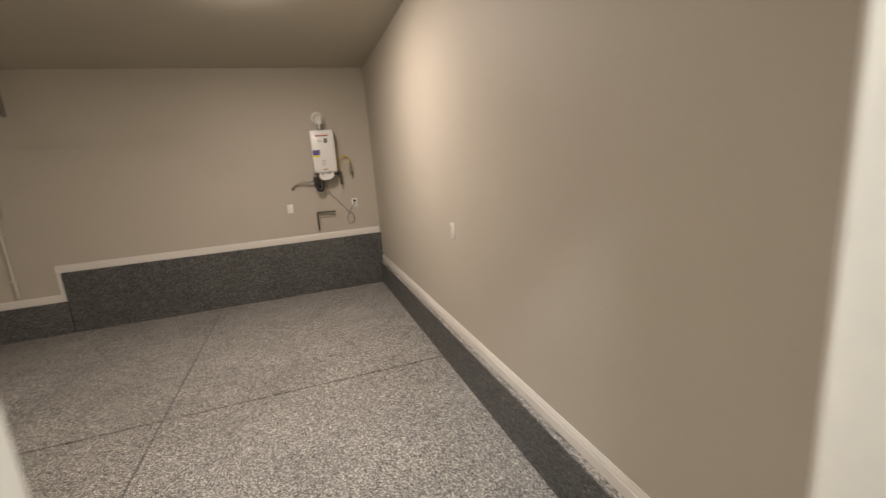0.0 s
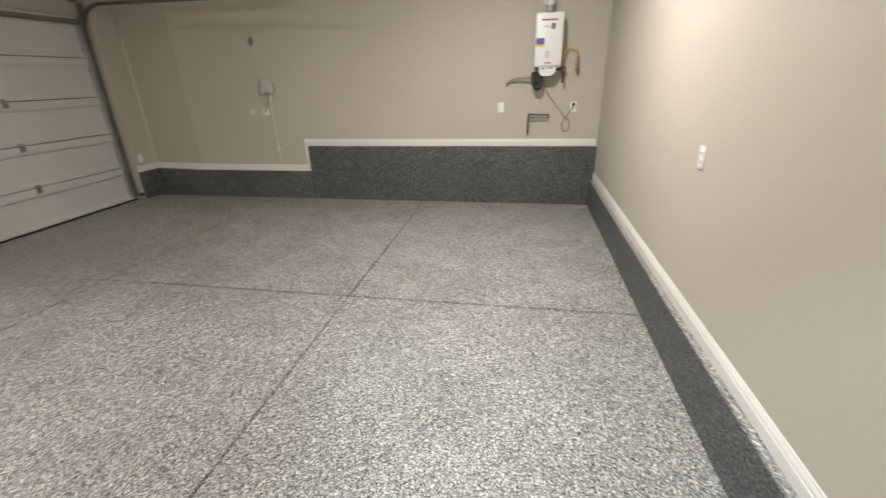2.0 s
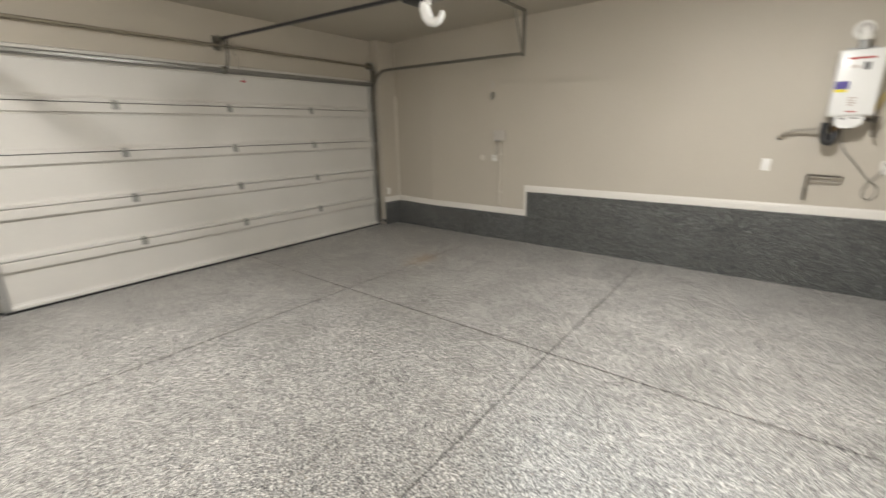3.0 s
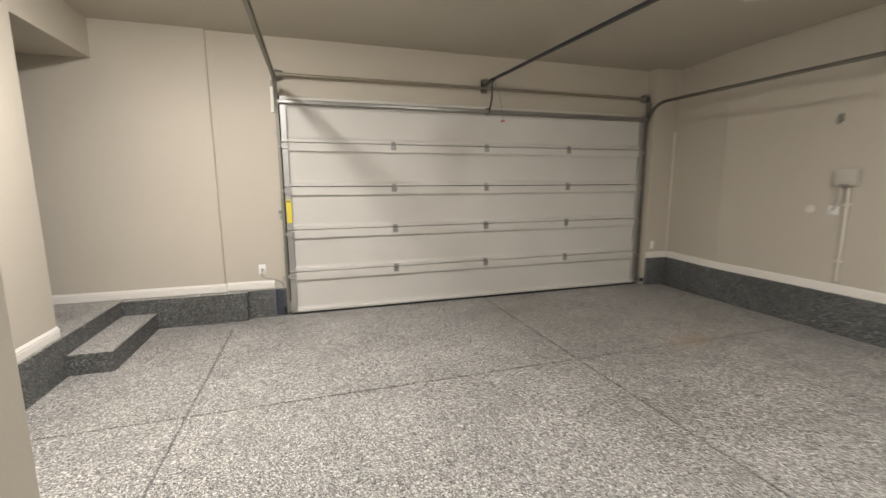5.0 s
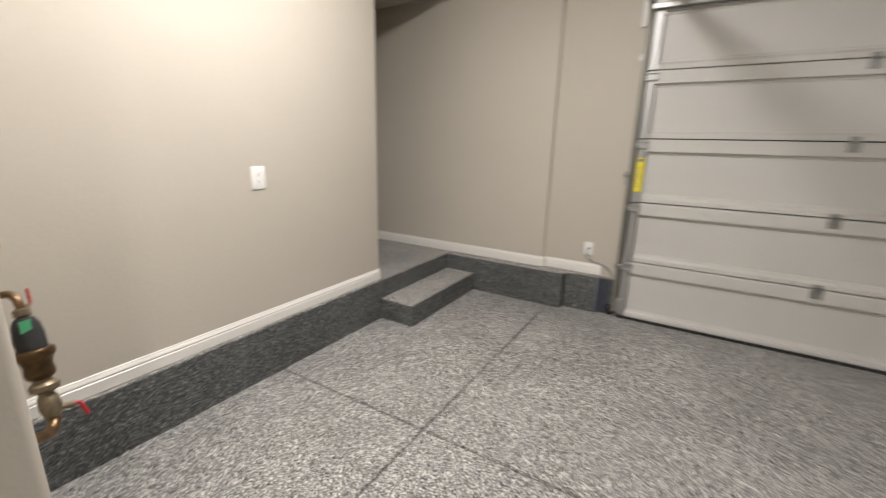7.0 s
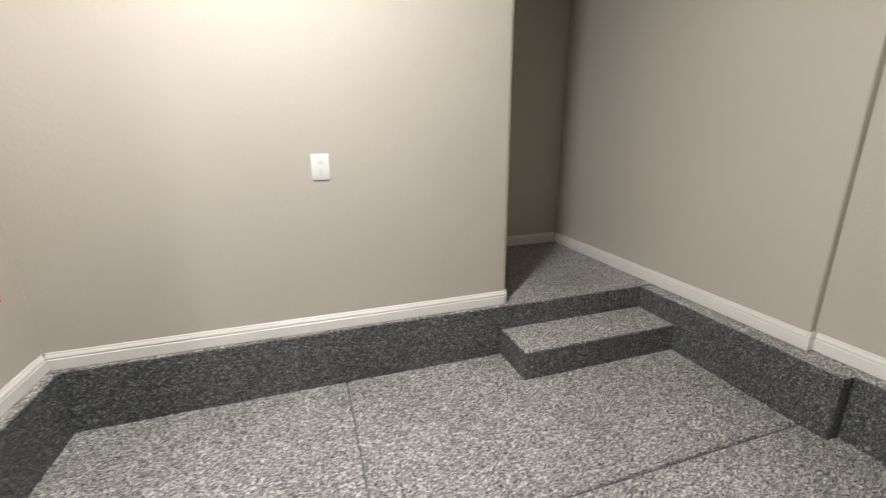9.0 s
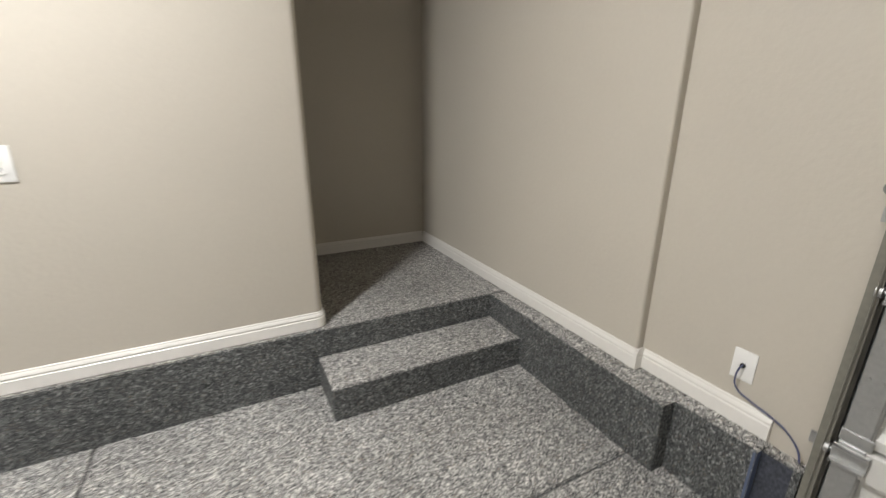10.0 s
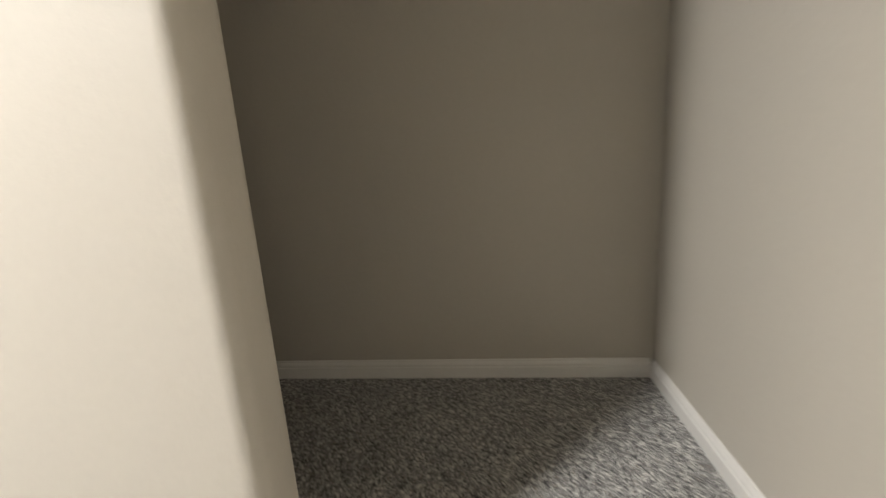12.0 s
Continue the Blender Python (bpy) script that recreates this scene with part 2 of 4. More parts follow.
def lathe(bm, prof, m, seg=24):
    """A turned solid: profile (radius, height) about z, then moved by m."""
    rings = []
    for r, h in prof:
        rings.append([bm.verts.new(m @ Vector((r * math.cos(2 * math.pi * k / seg), r * math.sin(2 * math.pi * k / seg), h))) for k in range(seg)])
    for i in range(len(rings) - 1):
        for k in range(seg):
            j = (k + 1) % seg
            bm.faces.new((rings[i][k], rings[i][j], rings[i + 1][j], rings[i + 1][k]))
    bm.faces.new(rings[0][::-1])
    bm.faces.new(rings[-1])
    return bm


def finish(name, bm, mat, smooth=False):
    bmesh.ops.recalc_face_normals(bm, faces=bm.faces[:])
    me = bpy.data.meshes.new(name)
    bm.to_mesh(me)
    bm.free()
    me.materials.append(mat)
    if smooth:
        for p in me.polygons:
            p.use_smooth = True
        me.set_sharp_from_angle(angle=radians(38))
    return me


def part(name, bm, mat, parent, label="", smooth=False):
    ob = new(name, finish(name, bm, mat, smooth))
    ob.parent = parent
    ob.matrix_parent_inverse = parent.matrix_world.inverted()
    if label:
        tagged(ob, label)
    return ob


def structure(name, bm, mat, label, category, smooth=False):
    return tagged(new(name, finish(name, bm, mat, smooth)), label, category, kind="structure")


def thing(name, at, label, category, group=""):
    ob = new(name)
    ob.empty_display_size = 0.05
    ob.location = at
    bpy.context.view_layer.update()
    return tagged(ob, label, category, group)


B = bmesh.new

# ---- plan ----
XE, YN, XW, XW2 = 1.18, 6.358, -5.508, -5.468     # east, north, west wall beside the door, west wall south of the jog
YS, YD, XP = -0.49, 0.552, -2.038                 # switch wall, entry wall, plumbing wall
YB = -1.69                                      # back of the nook
H, HN, LAND = 3.045, 2.685, 0.32                 # ceiling, nook ceiling, landing
JOG = 0.492
XSEAM, YNW = -4.47, 6.47                        # upright seam in the north wall, and its corner beside the door
XNW = -5.35                                     # proud strip beyond the door
DY0, DY1, DH = 1.165, 6.015, 2.443                # garage door
CE, CN, CS, CW, CW2 = 1.13, 6.318, -0.455, -5.355, -5.425
XC = -4.353                                     # end of the switch wall
OX0, OX1 = -0.068, 0.713                          # entry opening


def rounded(pts, corners, r=0.022, steps=5):
    """Round the named corners of a plan outline."""
    out = []
    k = len(pts)
    for i, p in enumerate(pts):
        if i not in corners:
            out.append(p)
            continue
        p, a, b = Vector(p), Vector(pts[i - 1]), Vector(pts[(i + 1) % k])
        u, w = (a - p).normalized(), (b - p).normalized()
        c = p + (u + w) * r
        for s in range(steps + 1):
            t = s / steps * math.pi / 2
            q = c - w * r * math.cos(t) - u * r * math.sin(t)
            out.append((q.x, q.y))
    return out


def build_walls():
    structure("wall_east", box(B(), XE, XE + 0.15, -1.0, YN + 0.15, -0.1, H + 0.1), M_WALL, "greige painted drywall with light orange-peel texture", "wall")
    structure("wall_north", prism(B(), [(XSEAM, YN), (XE, YN), (XE, YN + 0.15), (XSEAM, YN + 0.15)], -0.1, H + 0.1), M_WALL, "greige painted drywall above a coated concrete stem wall", "wall")
    bm = B()
    prism(bm, rounded([(XW - 0.2, YB - 0.15), (XW2, YB - 0.15), (XW2, JOG), (XW, JOG), (XW, DY0 - 0.03), (XW - 0.2, DY0 - 0.03)], {2}, 0.012), -0.1, H + 0.1)
    structure("wall_west", bm, M_WALL, "greige painted drywall with a shallow vertical jog beside the garage door", "wall", True)
    bm = prism(B(), [(XW - 0.2, YNW + 0.019), (XNW, YNW), (XSEAM, YN + 0.004), (XSEAM, YN + 0.15), (XW - 0.2, YN + 0.25)], -0.1, H + 0.1)
    structure("wall_north_west", bm, M_WALL, "greige drywall running slightly back to the corner beside the garage door", "wall")
    bm = B()
    prism(bm, [(XW - 0.2, DY1 + 0.03), (XW, DY1 + 0.03), (XW, 6.085), (XNW, 6.085), (XNW, YNW), (XW - 0.2, YNW)], -0.1, H + 0.1)
    structure("wall_west_north", bm, M_WALL, "narrow greige drywall strip beside the garage door", "wall")
    structure("wall_west_lintel", box(B(), XW - 0.2, XW, DY0 - 0.03, DY1 + 0.03, DH, H + 0.1), M_WALL, "greige drywall above the garage door", "wall")
    bm = B()
    prism(bm, rounded([(XC, YS - 0.14), (XP + 0.15, YS - 0.14), (XP + 0.15, YS), (XC, YS)], {0, 3}, 0.038), -0.1, H + 0.1)
    structure("wall_south", bm, M_WALL, "greige drywall with a rounded bullnose end at the nook", "wall", True)
    structure("wall_nook_header", box(B(), XW2, XC + 0.04, YS - 0.14, YS - 0.001, HN, H + 0.1), M_WALL, "greige drywall header above the raised nook", "wall")
    structure("wall_nook_back", box(B(), XW2 - 0.03, -1.6, YB - 0.15, YB, -0.1, H + 0.1), M_WALL, "greige drywall at the back of the dark nook", "wall")
    # unseen end wall, set well to the east so the nook stays dim
    structure("wall_nook_end", box(B(), -1.6, -1.45, YB - 0.15, YS - 0.14, -0.1, H + 0.1), M_WALL, "unseen greige drywall closing the nook", "wall")
    bm = B()
    prism(bm, rounded([(XP, YS), (XP + 0.15, YS), (XP + 0.15, YD - 0.13), (OX0 - 0.02, YD - 0.13), (OX0 - 0.02, YD), (XP, YD)], {5}), -0.1, H + 0.1)
    structure("wall_entry", bm, M_WALL, "greige drywall bump-out with rounded bullnose corner", "wall", True)
    structure("wall_entry_east", box(B(), OX1 + 0.02, XE, YD - 0.13, YD, -0.1, H + 0.1), M_WALL, "greige drywall between the entry door and the side wall", "wall")
    structure("wall_entry_lintel", box(B(), OX0 - 0.02, OX1 + 0.02, YD - 0.13, YD, LAND + 2.06, H + 0.1), M_WALL, "greige drywall above the entry door", "wall")
    # the hall behind the entry
    structure("wall_hall_west", box(B(), -0.75, -0.6, -1.0, YD - 0.13, -0.1, H + 0.1), M_WALL, "painted hall wall", "wall")
    structure("wall_hall_back", box(B(), -0.75, XE, -1.15, -1.0, -0.1, H + 0.1), M_WALL, "painted hall wall", "wall")
    structure("floor_hall", box(B(), -0.6, XE, -1.0, YD - 0.02, LAND - 0.15, LAND), M_CARPET, "hall floor behind the entry door", "floor")
    structure("ceiling", box(B(), XW - 0.2, XE + 0.15, YB - 0.15, YN + 0.15, H, H + 0.12), M_CEIL, "plain painted drywall ceiling", "ceiling")
    structure("ceiling_nook", box(B(), XW2, -1.6, YB, YS - 0.14, HN, HN + 0.1), M_WALL, "low drywall ceiling of the nook", "ceiling")
    # added pale strip: the streak of light in this corner, put into colour
    structure("trim", box(B(), XNW + 0.0005, XNW + 0.035, YNW - 0.04, YNW - 0.007, 0.488, 2.2, 0.008, 3), M_STRIP, "pale vertical corner strip imitating a streak of light", "trim")
    structure("trim", box(B(), XW + 0.0005, XW + 0.022, DY0 - 0.088, DY0 - 0.055, 2.26, 2.53, 0.003), M_TRIM, "short white painted jamb piece beside the door track", "trim")
    # entry frame
    for x0, x1, name in ((OX0 - 0.018, OX0, "door_frame"), (OX1, OX1 + 0.018, "door_frame")):
        structure(name, box(B(), x0, x1, YD - 0.135, YD + 0.006, LAND, LAND + 2.05, 0.002), M_TRIM, "white painted door jamb", "door frame")
    structure("door_frame", box(B(), OX0, OX1, YD - 0.135, YD + 0.006, LAND + 2.05, LAND + 2.068), M_TRIM, "white painted door head", "door frame")
    for x0, x1 in ((OX0 - 0.075, OX0 - 0.008), (OX1 + 0.008, OX1 + 0.075)):
        structure("trim", box(B(), x0, x1, YD + 0.001, YD + 0.017, LAND, LAND + 2.12, 0.004), M_TRIM, "white painted door casing", "trim")
    structure("trim", box(B(), OX0 - 0.008, OX1 + 0.008, YD + 0.001, YD + 0.017, LAND + 2.056, LAND + 2.12, 0.004), M_TRIM, "white painted door casing", "trim")


def darken_uprights(ob):
    """Faces with a normal z below 0.6 take the darker flake colours; tops keep theirs."""
    ob.data.materials.append(M_FLAKE_DARK)
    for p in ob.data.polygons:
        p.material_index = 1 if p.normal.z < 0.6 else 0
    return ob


def build_curbs():
    """Coated concrete stem walls round the slab; every top is a narrow ledge under the baseboard."""
    def curb(name, pts, top, label, corners=(), z0=-0.06, r=0.012):
        bm = prism(B(), rounded(pts, set(corners), r), z0, top)
        tops = [e for e in bm.edges if all(v.co.z > top - 1e-4 for v in e.verts)]
        bmesh.ops.bevel(bm, geom=tops, offset=0.004, segments=2, affect="EDGES")
        return darken_uprights(structure(name, bm, M_FLAKE, label, "curb", True))
    curb("curb_east", [(CE, YD + 0.02), (XE - 0.001, YD + 0.02), (XE - 0.001, CN), (CE, CN)], 0.328, "low grey flake-coated concrete curb")
    curb("curb_north_high", [(-2.692, CN), (XE - 0.002, CN), (XE - 0.002, YN - 0.001), (-2.692, YN - 0.001)], 0.752, "tall grey flake-coated stem wall with a rounded end", {0}, r=0.02)
    curb("curb_north_low", [(XNW + 0.001, YNW - 0.04), (XSEAM, CN), (-2.693, CN), (-2.693, YN - 0.001), (XSEAM, YN - 0.001), (XNW + 0.001, YNW - 0.001)], 0.398, "grey flake-coated stem wall, lower stretch")
    curb("curb_west_north", [(XNW + 0.001, 6.087), (XNW + 0.04, 6.087), (XNW + 0.04, YNW - 0.046), (XNW + 0.001, YNW - 0.041)], 0.398, "grey flake-coated curb beside the garage door")
    curb("curb_west", [(XW2, CS), (CW, CS), (CW, 0.716), (CW2, 0.716), (CW2, 1.005), (XW, 1.005), (XW, JOG - 0.01), (XW2, JOG - 0.01)], 0.316,
         "grey flake-coated curb with a stepped notch", {2}, r=0.008)
    curb("curb_west_end", [(XW, 1.006), (CW2 - 0.03, 1.006), (CW2 - 0.03, DY0 - 0.05), (XW, DY0 - 0.05)], 0.313, "flake-coated curb end at the door track")
    curb("curb_south", [(XC + 0.002, YS + 0.001), (XP - 0.001, YS + 0.001), (XP - 0.001, CS), (XC + 0.002, CS)], 0.322, "grey flake-coated curb under the switch wall")
    curb("curb_plumbing", [(XP - 0.055, CS + 0.001), (XP - 0.001, CS + 0.001), (XP - 0.001, YD - 0.001), (XP - 0.055, YD - 0.001)], 0.322, "grey flake-coated curb under the plumbing")
    curb("curb_entry", [(XP - 0.055, YD), (OX0 - 0.08, YD), (OX0 - 0.08, YD + 0.045), (XP - 0.055, YD + 0.045)], 0.313, "grey flake-coated curb below the entry wall", {3})
    curb("curb_entry_east", [(OX1 + 0.08, YD), (CE, YD), (CE, YD + 0.045), (OX1 + 0.08, YD + 0.045)], 0.313, "grey flake-coated curb below the entry wall")
    curb("curb_threshold", [(OX0 - 0.08, YD - 0.02), (OX1 + 0.08, YD - 0.02), (OX1 + 0.08, YD + 0.045), (OX0 - 0.08, YD + 0.045)], 0.3, "grey flake-coated threshold riser")
    # raised landing of the nook, and the single step up to it
    bm = prism(B(), [(XW2, YB), (-1.6, YB), (-1.6, YS - 0.14), (XC, YS - 0.14), (XC, CS), (XW2, CS)], -0.06, LAND)
    front = [e for e in bm.edges if all(v.co.z > LAND - 1e-4 and abs(v.co.y - CS) < 1e-4 for v in e.verts)]
    bmesh.ops.bevel(bm, geom=front, offset=0.004, segments=2, affect="EDGES")
    darken_uprights(structure("landing", bm, M_FLAKE, "raised grey flake-coated concrete landing in the nook", "landing", True))
    plan = [(CW + 0.001, CS + 0.001), (-4.304, CS + 0.001), (-4.304, -0.145), (CW + 0.001, -0.145)]
    step = thing("concrete_step", (-4.83, -0.3, 0), "grey flake-coated concrete step below the landing", "step")
    bm = prism(B(), plan, -0.05, 0.158)
    bmesh.ops.bevel(bm, geom=[e for e in bm.edges if abs(e.verts[0].co.z - e.verts[1].co.z) > 0.1 and all(v.co.y > -0.15 and v.co.x > -4.4 for v in e.verts)], offset=0.004, segments=2, affect="EDGES")
    part("riser_block", bm, M_FLAKE_DARK, step, "dark flake-coated risers", True)
    bm = prism(B(), plan, 0.1581, 0.171)
    bmesh.ops.bevel(bm, geom=[e for e in bm.edges if all(v.co.z > 0.165 for v in e.verts)], offset=0.004, segments=2, affect="EDGES")
    darken_uprights(part("tread", bm, M_FLAKE, step, "lighter grey flake-coated tread", True))


BASE = [(0, 0), (0.014, 0), (0.014, 0.062), (0.0105, 0.066), (0.0105, 0.072), (0.013, 0.076), (0.009, 0.09), (0.006, 0.094), (0.006, 0.1), (0.003, 0.104), (0, 0.104)]


def build_baseboards():
    def run(a, b, side, height=0.104):
        k = height / 0.104
        bm = extrude_profile(B(), [(o, u * k) for o, u in BASE], a, b, side)
        structure("baseboard", bm, M_TRIM, "white painted moulded baseboard", "baseboard", True)
    g = 0.0005
    run((XE - g, YD + 0.02, 0.332), (XE - g, YN - 0.001, 0.332), (-1, 0, 0), 0.093)
    run((-2.742, YN - g, 0.753), (XE - 0.014, YN - g, 0.753), (0, -1, 0), 0.088)
    run((XSEAM, YN - g, 0.399), (-2.694, YN - g, 0.399), (0, -1, 0), 0.088)
    run((XNW + 0.014, YNW - 0.003, 0.399), (XSEAM, YN - g, 0.399), (0, -1, 0), 0.088)
    structure("trim", box(B(), -2.742, -2.694, YN - 0.015, YN - g, 0.487, 0.752, 0.002), M_TRIM, "white trim piece turning down at the stem wall step", "trim")
    run((XNW + g, 6.087, 0.399), (XNW + g, YNW - 0.016, 0.399), (1, 0, 0), 0.088)
    h = 0.09
    run((XW2 + g, YB + 0.014, LAND + 0.001), (XW2 + g, JOG + 0.0135, LAND + 0.001), (1, 0, 0), h)
    run((XW + g, JOG + g, LAND), (XW2 + 0.014, JOG + g, LAND), (0, 1, 0), h)
    run((XW + g, JOG + 0.0145, LAND), (XW + g, 0.995, LAND), (1, 0, 0), h)
    run((XW2 + 0.014, YB + g, LAND + 0.001), (-1.6, YB + g, LAND + 0.001), (0, 1, 0), h)
    run((XC + 0.038, YS + g, LAND + 0.006), (XP - 0.014, YS + g, LAND + 0.006), (0, 1, 0), 0.084)
    # rounded return on the bullnose corner
    prof = [(o, 0.006 + u * 0.084 / 0.104) for o, u in BASE]
    bm = B()
    rings = []
    for s in range(7):
        a = radians(90 + s * 15)
        d = Vector((math.cos(a), math.sin(a), 0))
        c = Vector((XC + 0.038, YS - 0.038, LAND))
        rings.append([bm.verts.new(c + d * (0.0385 + o) + Vector((0, 0, u))) for o, u in prof])
    d = Vector((-1, 0, 0))
    rings.append([bm.verts.new(Vector((XC + 0.038, YS - 0.102, LAND)) + d * (0.0385 + o) + Vector((0, 0, u))) for o, u in prof])
    for i in range(len(rings) - 1):
        for k in range(len(prof)):
            j = (k + 1) % len(prof)
            bm.faces.new((rings[i][k], rings[i][j], rings[i + 1][j], rings[i + 1][k]))
    bm.faces.new(rings[0])
    bm.faces.new(rings[-1][::-1])
    structure("baseboard", bm, M_TRIM, "white baseboard return on the rounded wall end", "baseboard", True)
    run((XP - g, YS + 0.014, LAND + 0.006), (XP - g, YD, LAND + 0.006), (-1, 0, 0), 0.084)
    run((XP - 0.014, YD + g, LAND), (OX0 - 0.076, YD + g, LAND), (0, 1, 0), h)
    run((OX1 + 0.076, YD + g, LAND), (XE - 0.015, YD + g, LAND), (0, 1, 0), h)


def build_floor():
    base = structure("floor", box(B(), XW - 0.2, XE, YB, YN, -0.2, -0.011), M_JOINT, "garage floor slab coated with grey and white flake epoxy", "floor")
    xs = [XW - 0.02, -3.353, -1.053, CE + 0.02]
    ys = [CS - 0.02, 0.597, 3.553, CN + 0.02]
    w = 0.0045
    for i in range(3):
        for j in range(3):
            x0, x1 = xs[i] + (w if i else 0), xs[i + 1] - (w if i < 2 else 0)
            y0, y1 = ys[j] + (w if j else 0), ys[j + 1] - (w if j < 2 else 0)
            if j == 0 and i == 1:
                x1 = min(x1, XP)
            if j == 0 and i == 2:
                continue
            bm = box(B(), x0, x1, y0, y1, -0.04, 0)
            bmesh.ops.bevel(bm, geom=[e for e in bm.edges if all(v.co.z > -0.001 for v in e.verts)], offset=0.005, segments=2, affect="EDGES")
            part("slab", bm, M_FLOOR, base, smooth=True)


# ---- garage door ----


def build_garage_door():
    door = thing("garage_door", (-5.498, (DY0 + DY1) / 2, 0), "closed white steel sectional garage door seen from inside", "garage door")
    xo, xi = -5.533, -5.490
    n, gap = 5, 0.009
    zb = 0.008
    sh = (DH - zb) / n
    hinge_y = (2.4, 3.591, 4.793)
    for i in range(n):
        z0, z1 = zb + i * sh, zb + (i + 1) * sh - gap
        prof = [(xo, z0), (xi + 0.02, z0), (xi + 0.02, z0 + 0.03), (xi + 0.004, z0 + 0.05), (xi + 0.003, z0 + 0.06), (xi, z0 + 0.065),
                (xi, z1 - 0.115), (xi + 0.005, z1 - 0.112), (xi + 0.006, z1 - 0.092), (xi + 0.034, z1 - 0.09), (xi + 0.034, z1 - 0.006), (xi + 0.028, z1), (xo, z1)]
        bm = B()
        ends = []
        for y in (DY0 + 0.005, DY1 - 0.005):
            ends.append([bm.verts.new((x, y, z)) for x, z in prof])
        for k in range(len(prof)):
            j = (k + 1) % len(prof)
            bm.faces.new((ends[0][k], ends[0][j], ends[1][j], ends[1][k]))
        bm.faces.new(ends[0])
        bm.faces.new(ends[1][::-1])
        sec = part("section", bm, M_DOOR, door, smooth=False)
        for y0, y1 in ((DY0, DY0 + 0.062), (DY1 - 0.062, DY1)):
            bm = box(B(), xi - 0.01, xi + 0.0365, y0, y1, z0 + 0.004, z1 - 0.002, 0.003)
            for zr in (0.12, 0.2, 0.3):
                for yr in (y0 + 0.018, y1 - 0.018):
                    rod(bm, (xi + 0.036, yr, z0 + zr), (xi + 0.0385, yr, z0 + zr), 0.0045, 0.003, seg=8)
            part("end_stile", bm, M_GALV, sec, "grey galvanised end stile")
        if i < n - 1:
            for y in hinge_y:
                bm = B()
                box(bm, xi + 0.0345, xi + 0.038, y - 0.032, y + 0.032, z1 - 0.062, z1 - 0.008, 0.001)
                rod(bm, (xi + 0.036, y - 0.03, z1), (xi + 0.036, y + 0.03, z1), 0.0075, seg=10)
                box(bm, xi + 0.0205, xi + 0.0245, y - 0.026, y + 0.026, z1 + 0.012, z1 + 0.035, 0.001)
                for dy in (-0.02, 0.02):
                    rod(bm, (xi + 0.038, y + dy, z1 - 0.035), (xi + 0.042, y + dy, z1 - 0.035), 0.006, seg=6)
                part("hinge", bm, M_HINGE, sec, "small grey steel hinge")
            for y, s in ((DY0 + 0.035, -1), (DY1 - 0.035, 1)):
                bm = B()
                box(bm, xi + 0.037, xi + 0.043, y - 0.04, y + 0.04, z1 - 0.07, z1 - 0.012, 0.001)
                box(bm, xi + 0.043, xi + 0.058, y - 0.038, y + 0.038, z1 - 0.02, z1 - 0.014)
                box(bm, xi + 0.043, xi + 0.058, y - 0.038, y + 0.038, z1 - 0.066, z1 - 0.06)
                box(bm, xi + 0.037, xi + 0.041, y - 0.036, y + 0.036, z1 + 0.006, z1 + 0.04, 0.001)
                rod(bm, (xi + 0.037, y - 0.03 * s, z1 - 0.04), (xi + 0.037, y + 0.055 * s, z1 - 0.04), 0.006, seg=10)
                rod(bm, (xi + 0.037, y + 0.045 * s, z1 - 0.04), (xi + 0.037, y + 0.06 * s, z1 - 0.04), 0.016, seg=16)
                part("roller_hinge", bm, M_GALV, sec, "galvanised end hinge with roller")
    # strut along the top, seal along the floor
    bm = B()
    z = DH - 0.105
    prof = [(0.034, 0), (0.036, 0), (0.038, 0.012), (0.075, 0.014), (0.078, 0.018), (0.078, 0.046), (0.075, 0.05), (0.038, 0.052), (0.036, 0.064), (0.034, 0.064)]
    extrude_profile(bm, prof, (xi, DY0 - 0.01, z), (xi, DY1 + 0.005, z), (1, 0, 0))
    part("strut", bm, M_STRUT, door, "galvanised reinforcing strut along the top")
    bm = B()
    box(bm, xi + 0.02, xi + 0.062, DY0 + 0.062, DY1 - 0.062, 0.022, 0.05, 0.005)
    part("bottom_retainer", bm, M_DOOR, door)
    bm = B()
    rod(bm, (xi + 0.06, DY0, 0.0115), (xi + 0.06, DY1, 0.0115), 0.011, seg=12)
    part("bottom_seal", bm, M_RUBBER, door, "black rubber seal on the floor", True)
    for y in (DY0 + 0.03, DY1 - 0.03):
        bm = box(B(), xi + 0.037, xi + 0.043, y - 0.04, y + 0.03, 0.035, 0.16, 0.002)
        box(bm, xi + 0.043, xi + 0.08, y - 0.04, y - 0.034, 0.035, 0.12, 0.001)
        rod(bm, (xi + 0.043, y, 0.11), (xi + 0.05, y, 0.11), 0.012, seg=8)
        part("bottom_bracket", bm, M_GALV, door, "galvanised bottom bracket")
    bm = box(B(), xi + 0.0367, xi + 0.038, DY0 + 0.008, DY0 + 0.062, 1.062, 1.322)
    lab = part("warning_label", bm, M_YELLOW, door, "bright yellow warning sticker")
    bm = box(B(), xi + 0.0381, xi + 0.0387, DY0 + 0.014, DY0 + 0.056, 1.292, 1.312)
    part("heading_bar", bm, M_INK, lab)
    bm = B()
    for k in range(7):
        box(bm, xi + 0.0381, xi + 0.0386, DY0 + 0.016, DY0 + 0.05 - 0.006 * (k % 3), 1.097 + 0.024 * k, 1.103 + 0.024 * k)
    part("text_bars", bm, M_PALEINK, lab)
    # centre bracket for the opener arm
    bm = box(B(), xi + 0.0345, xi + 0.042, 3.56, 3.62, 2.33, 2.42, 0.002)
    box(bm, xi + 0.042, xi + 0.115, 3.578, 3.584, 2.345, 2.41)
    box(bm, xi + 0.042, xi + 0.115, 3.598, 3.604, 2.345, 2.41)
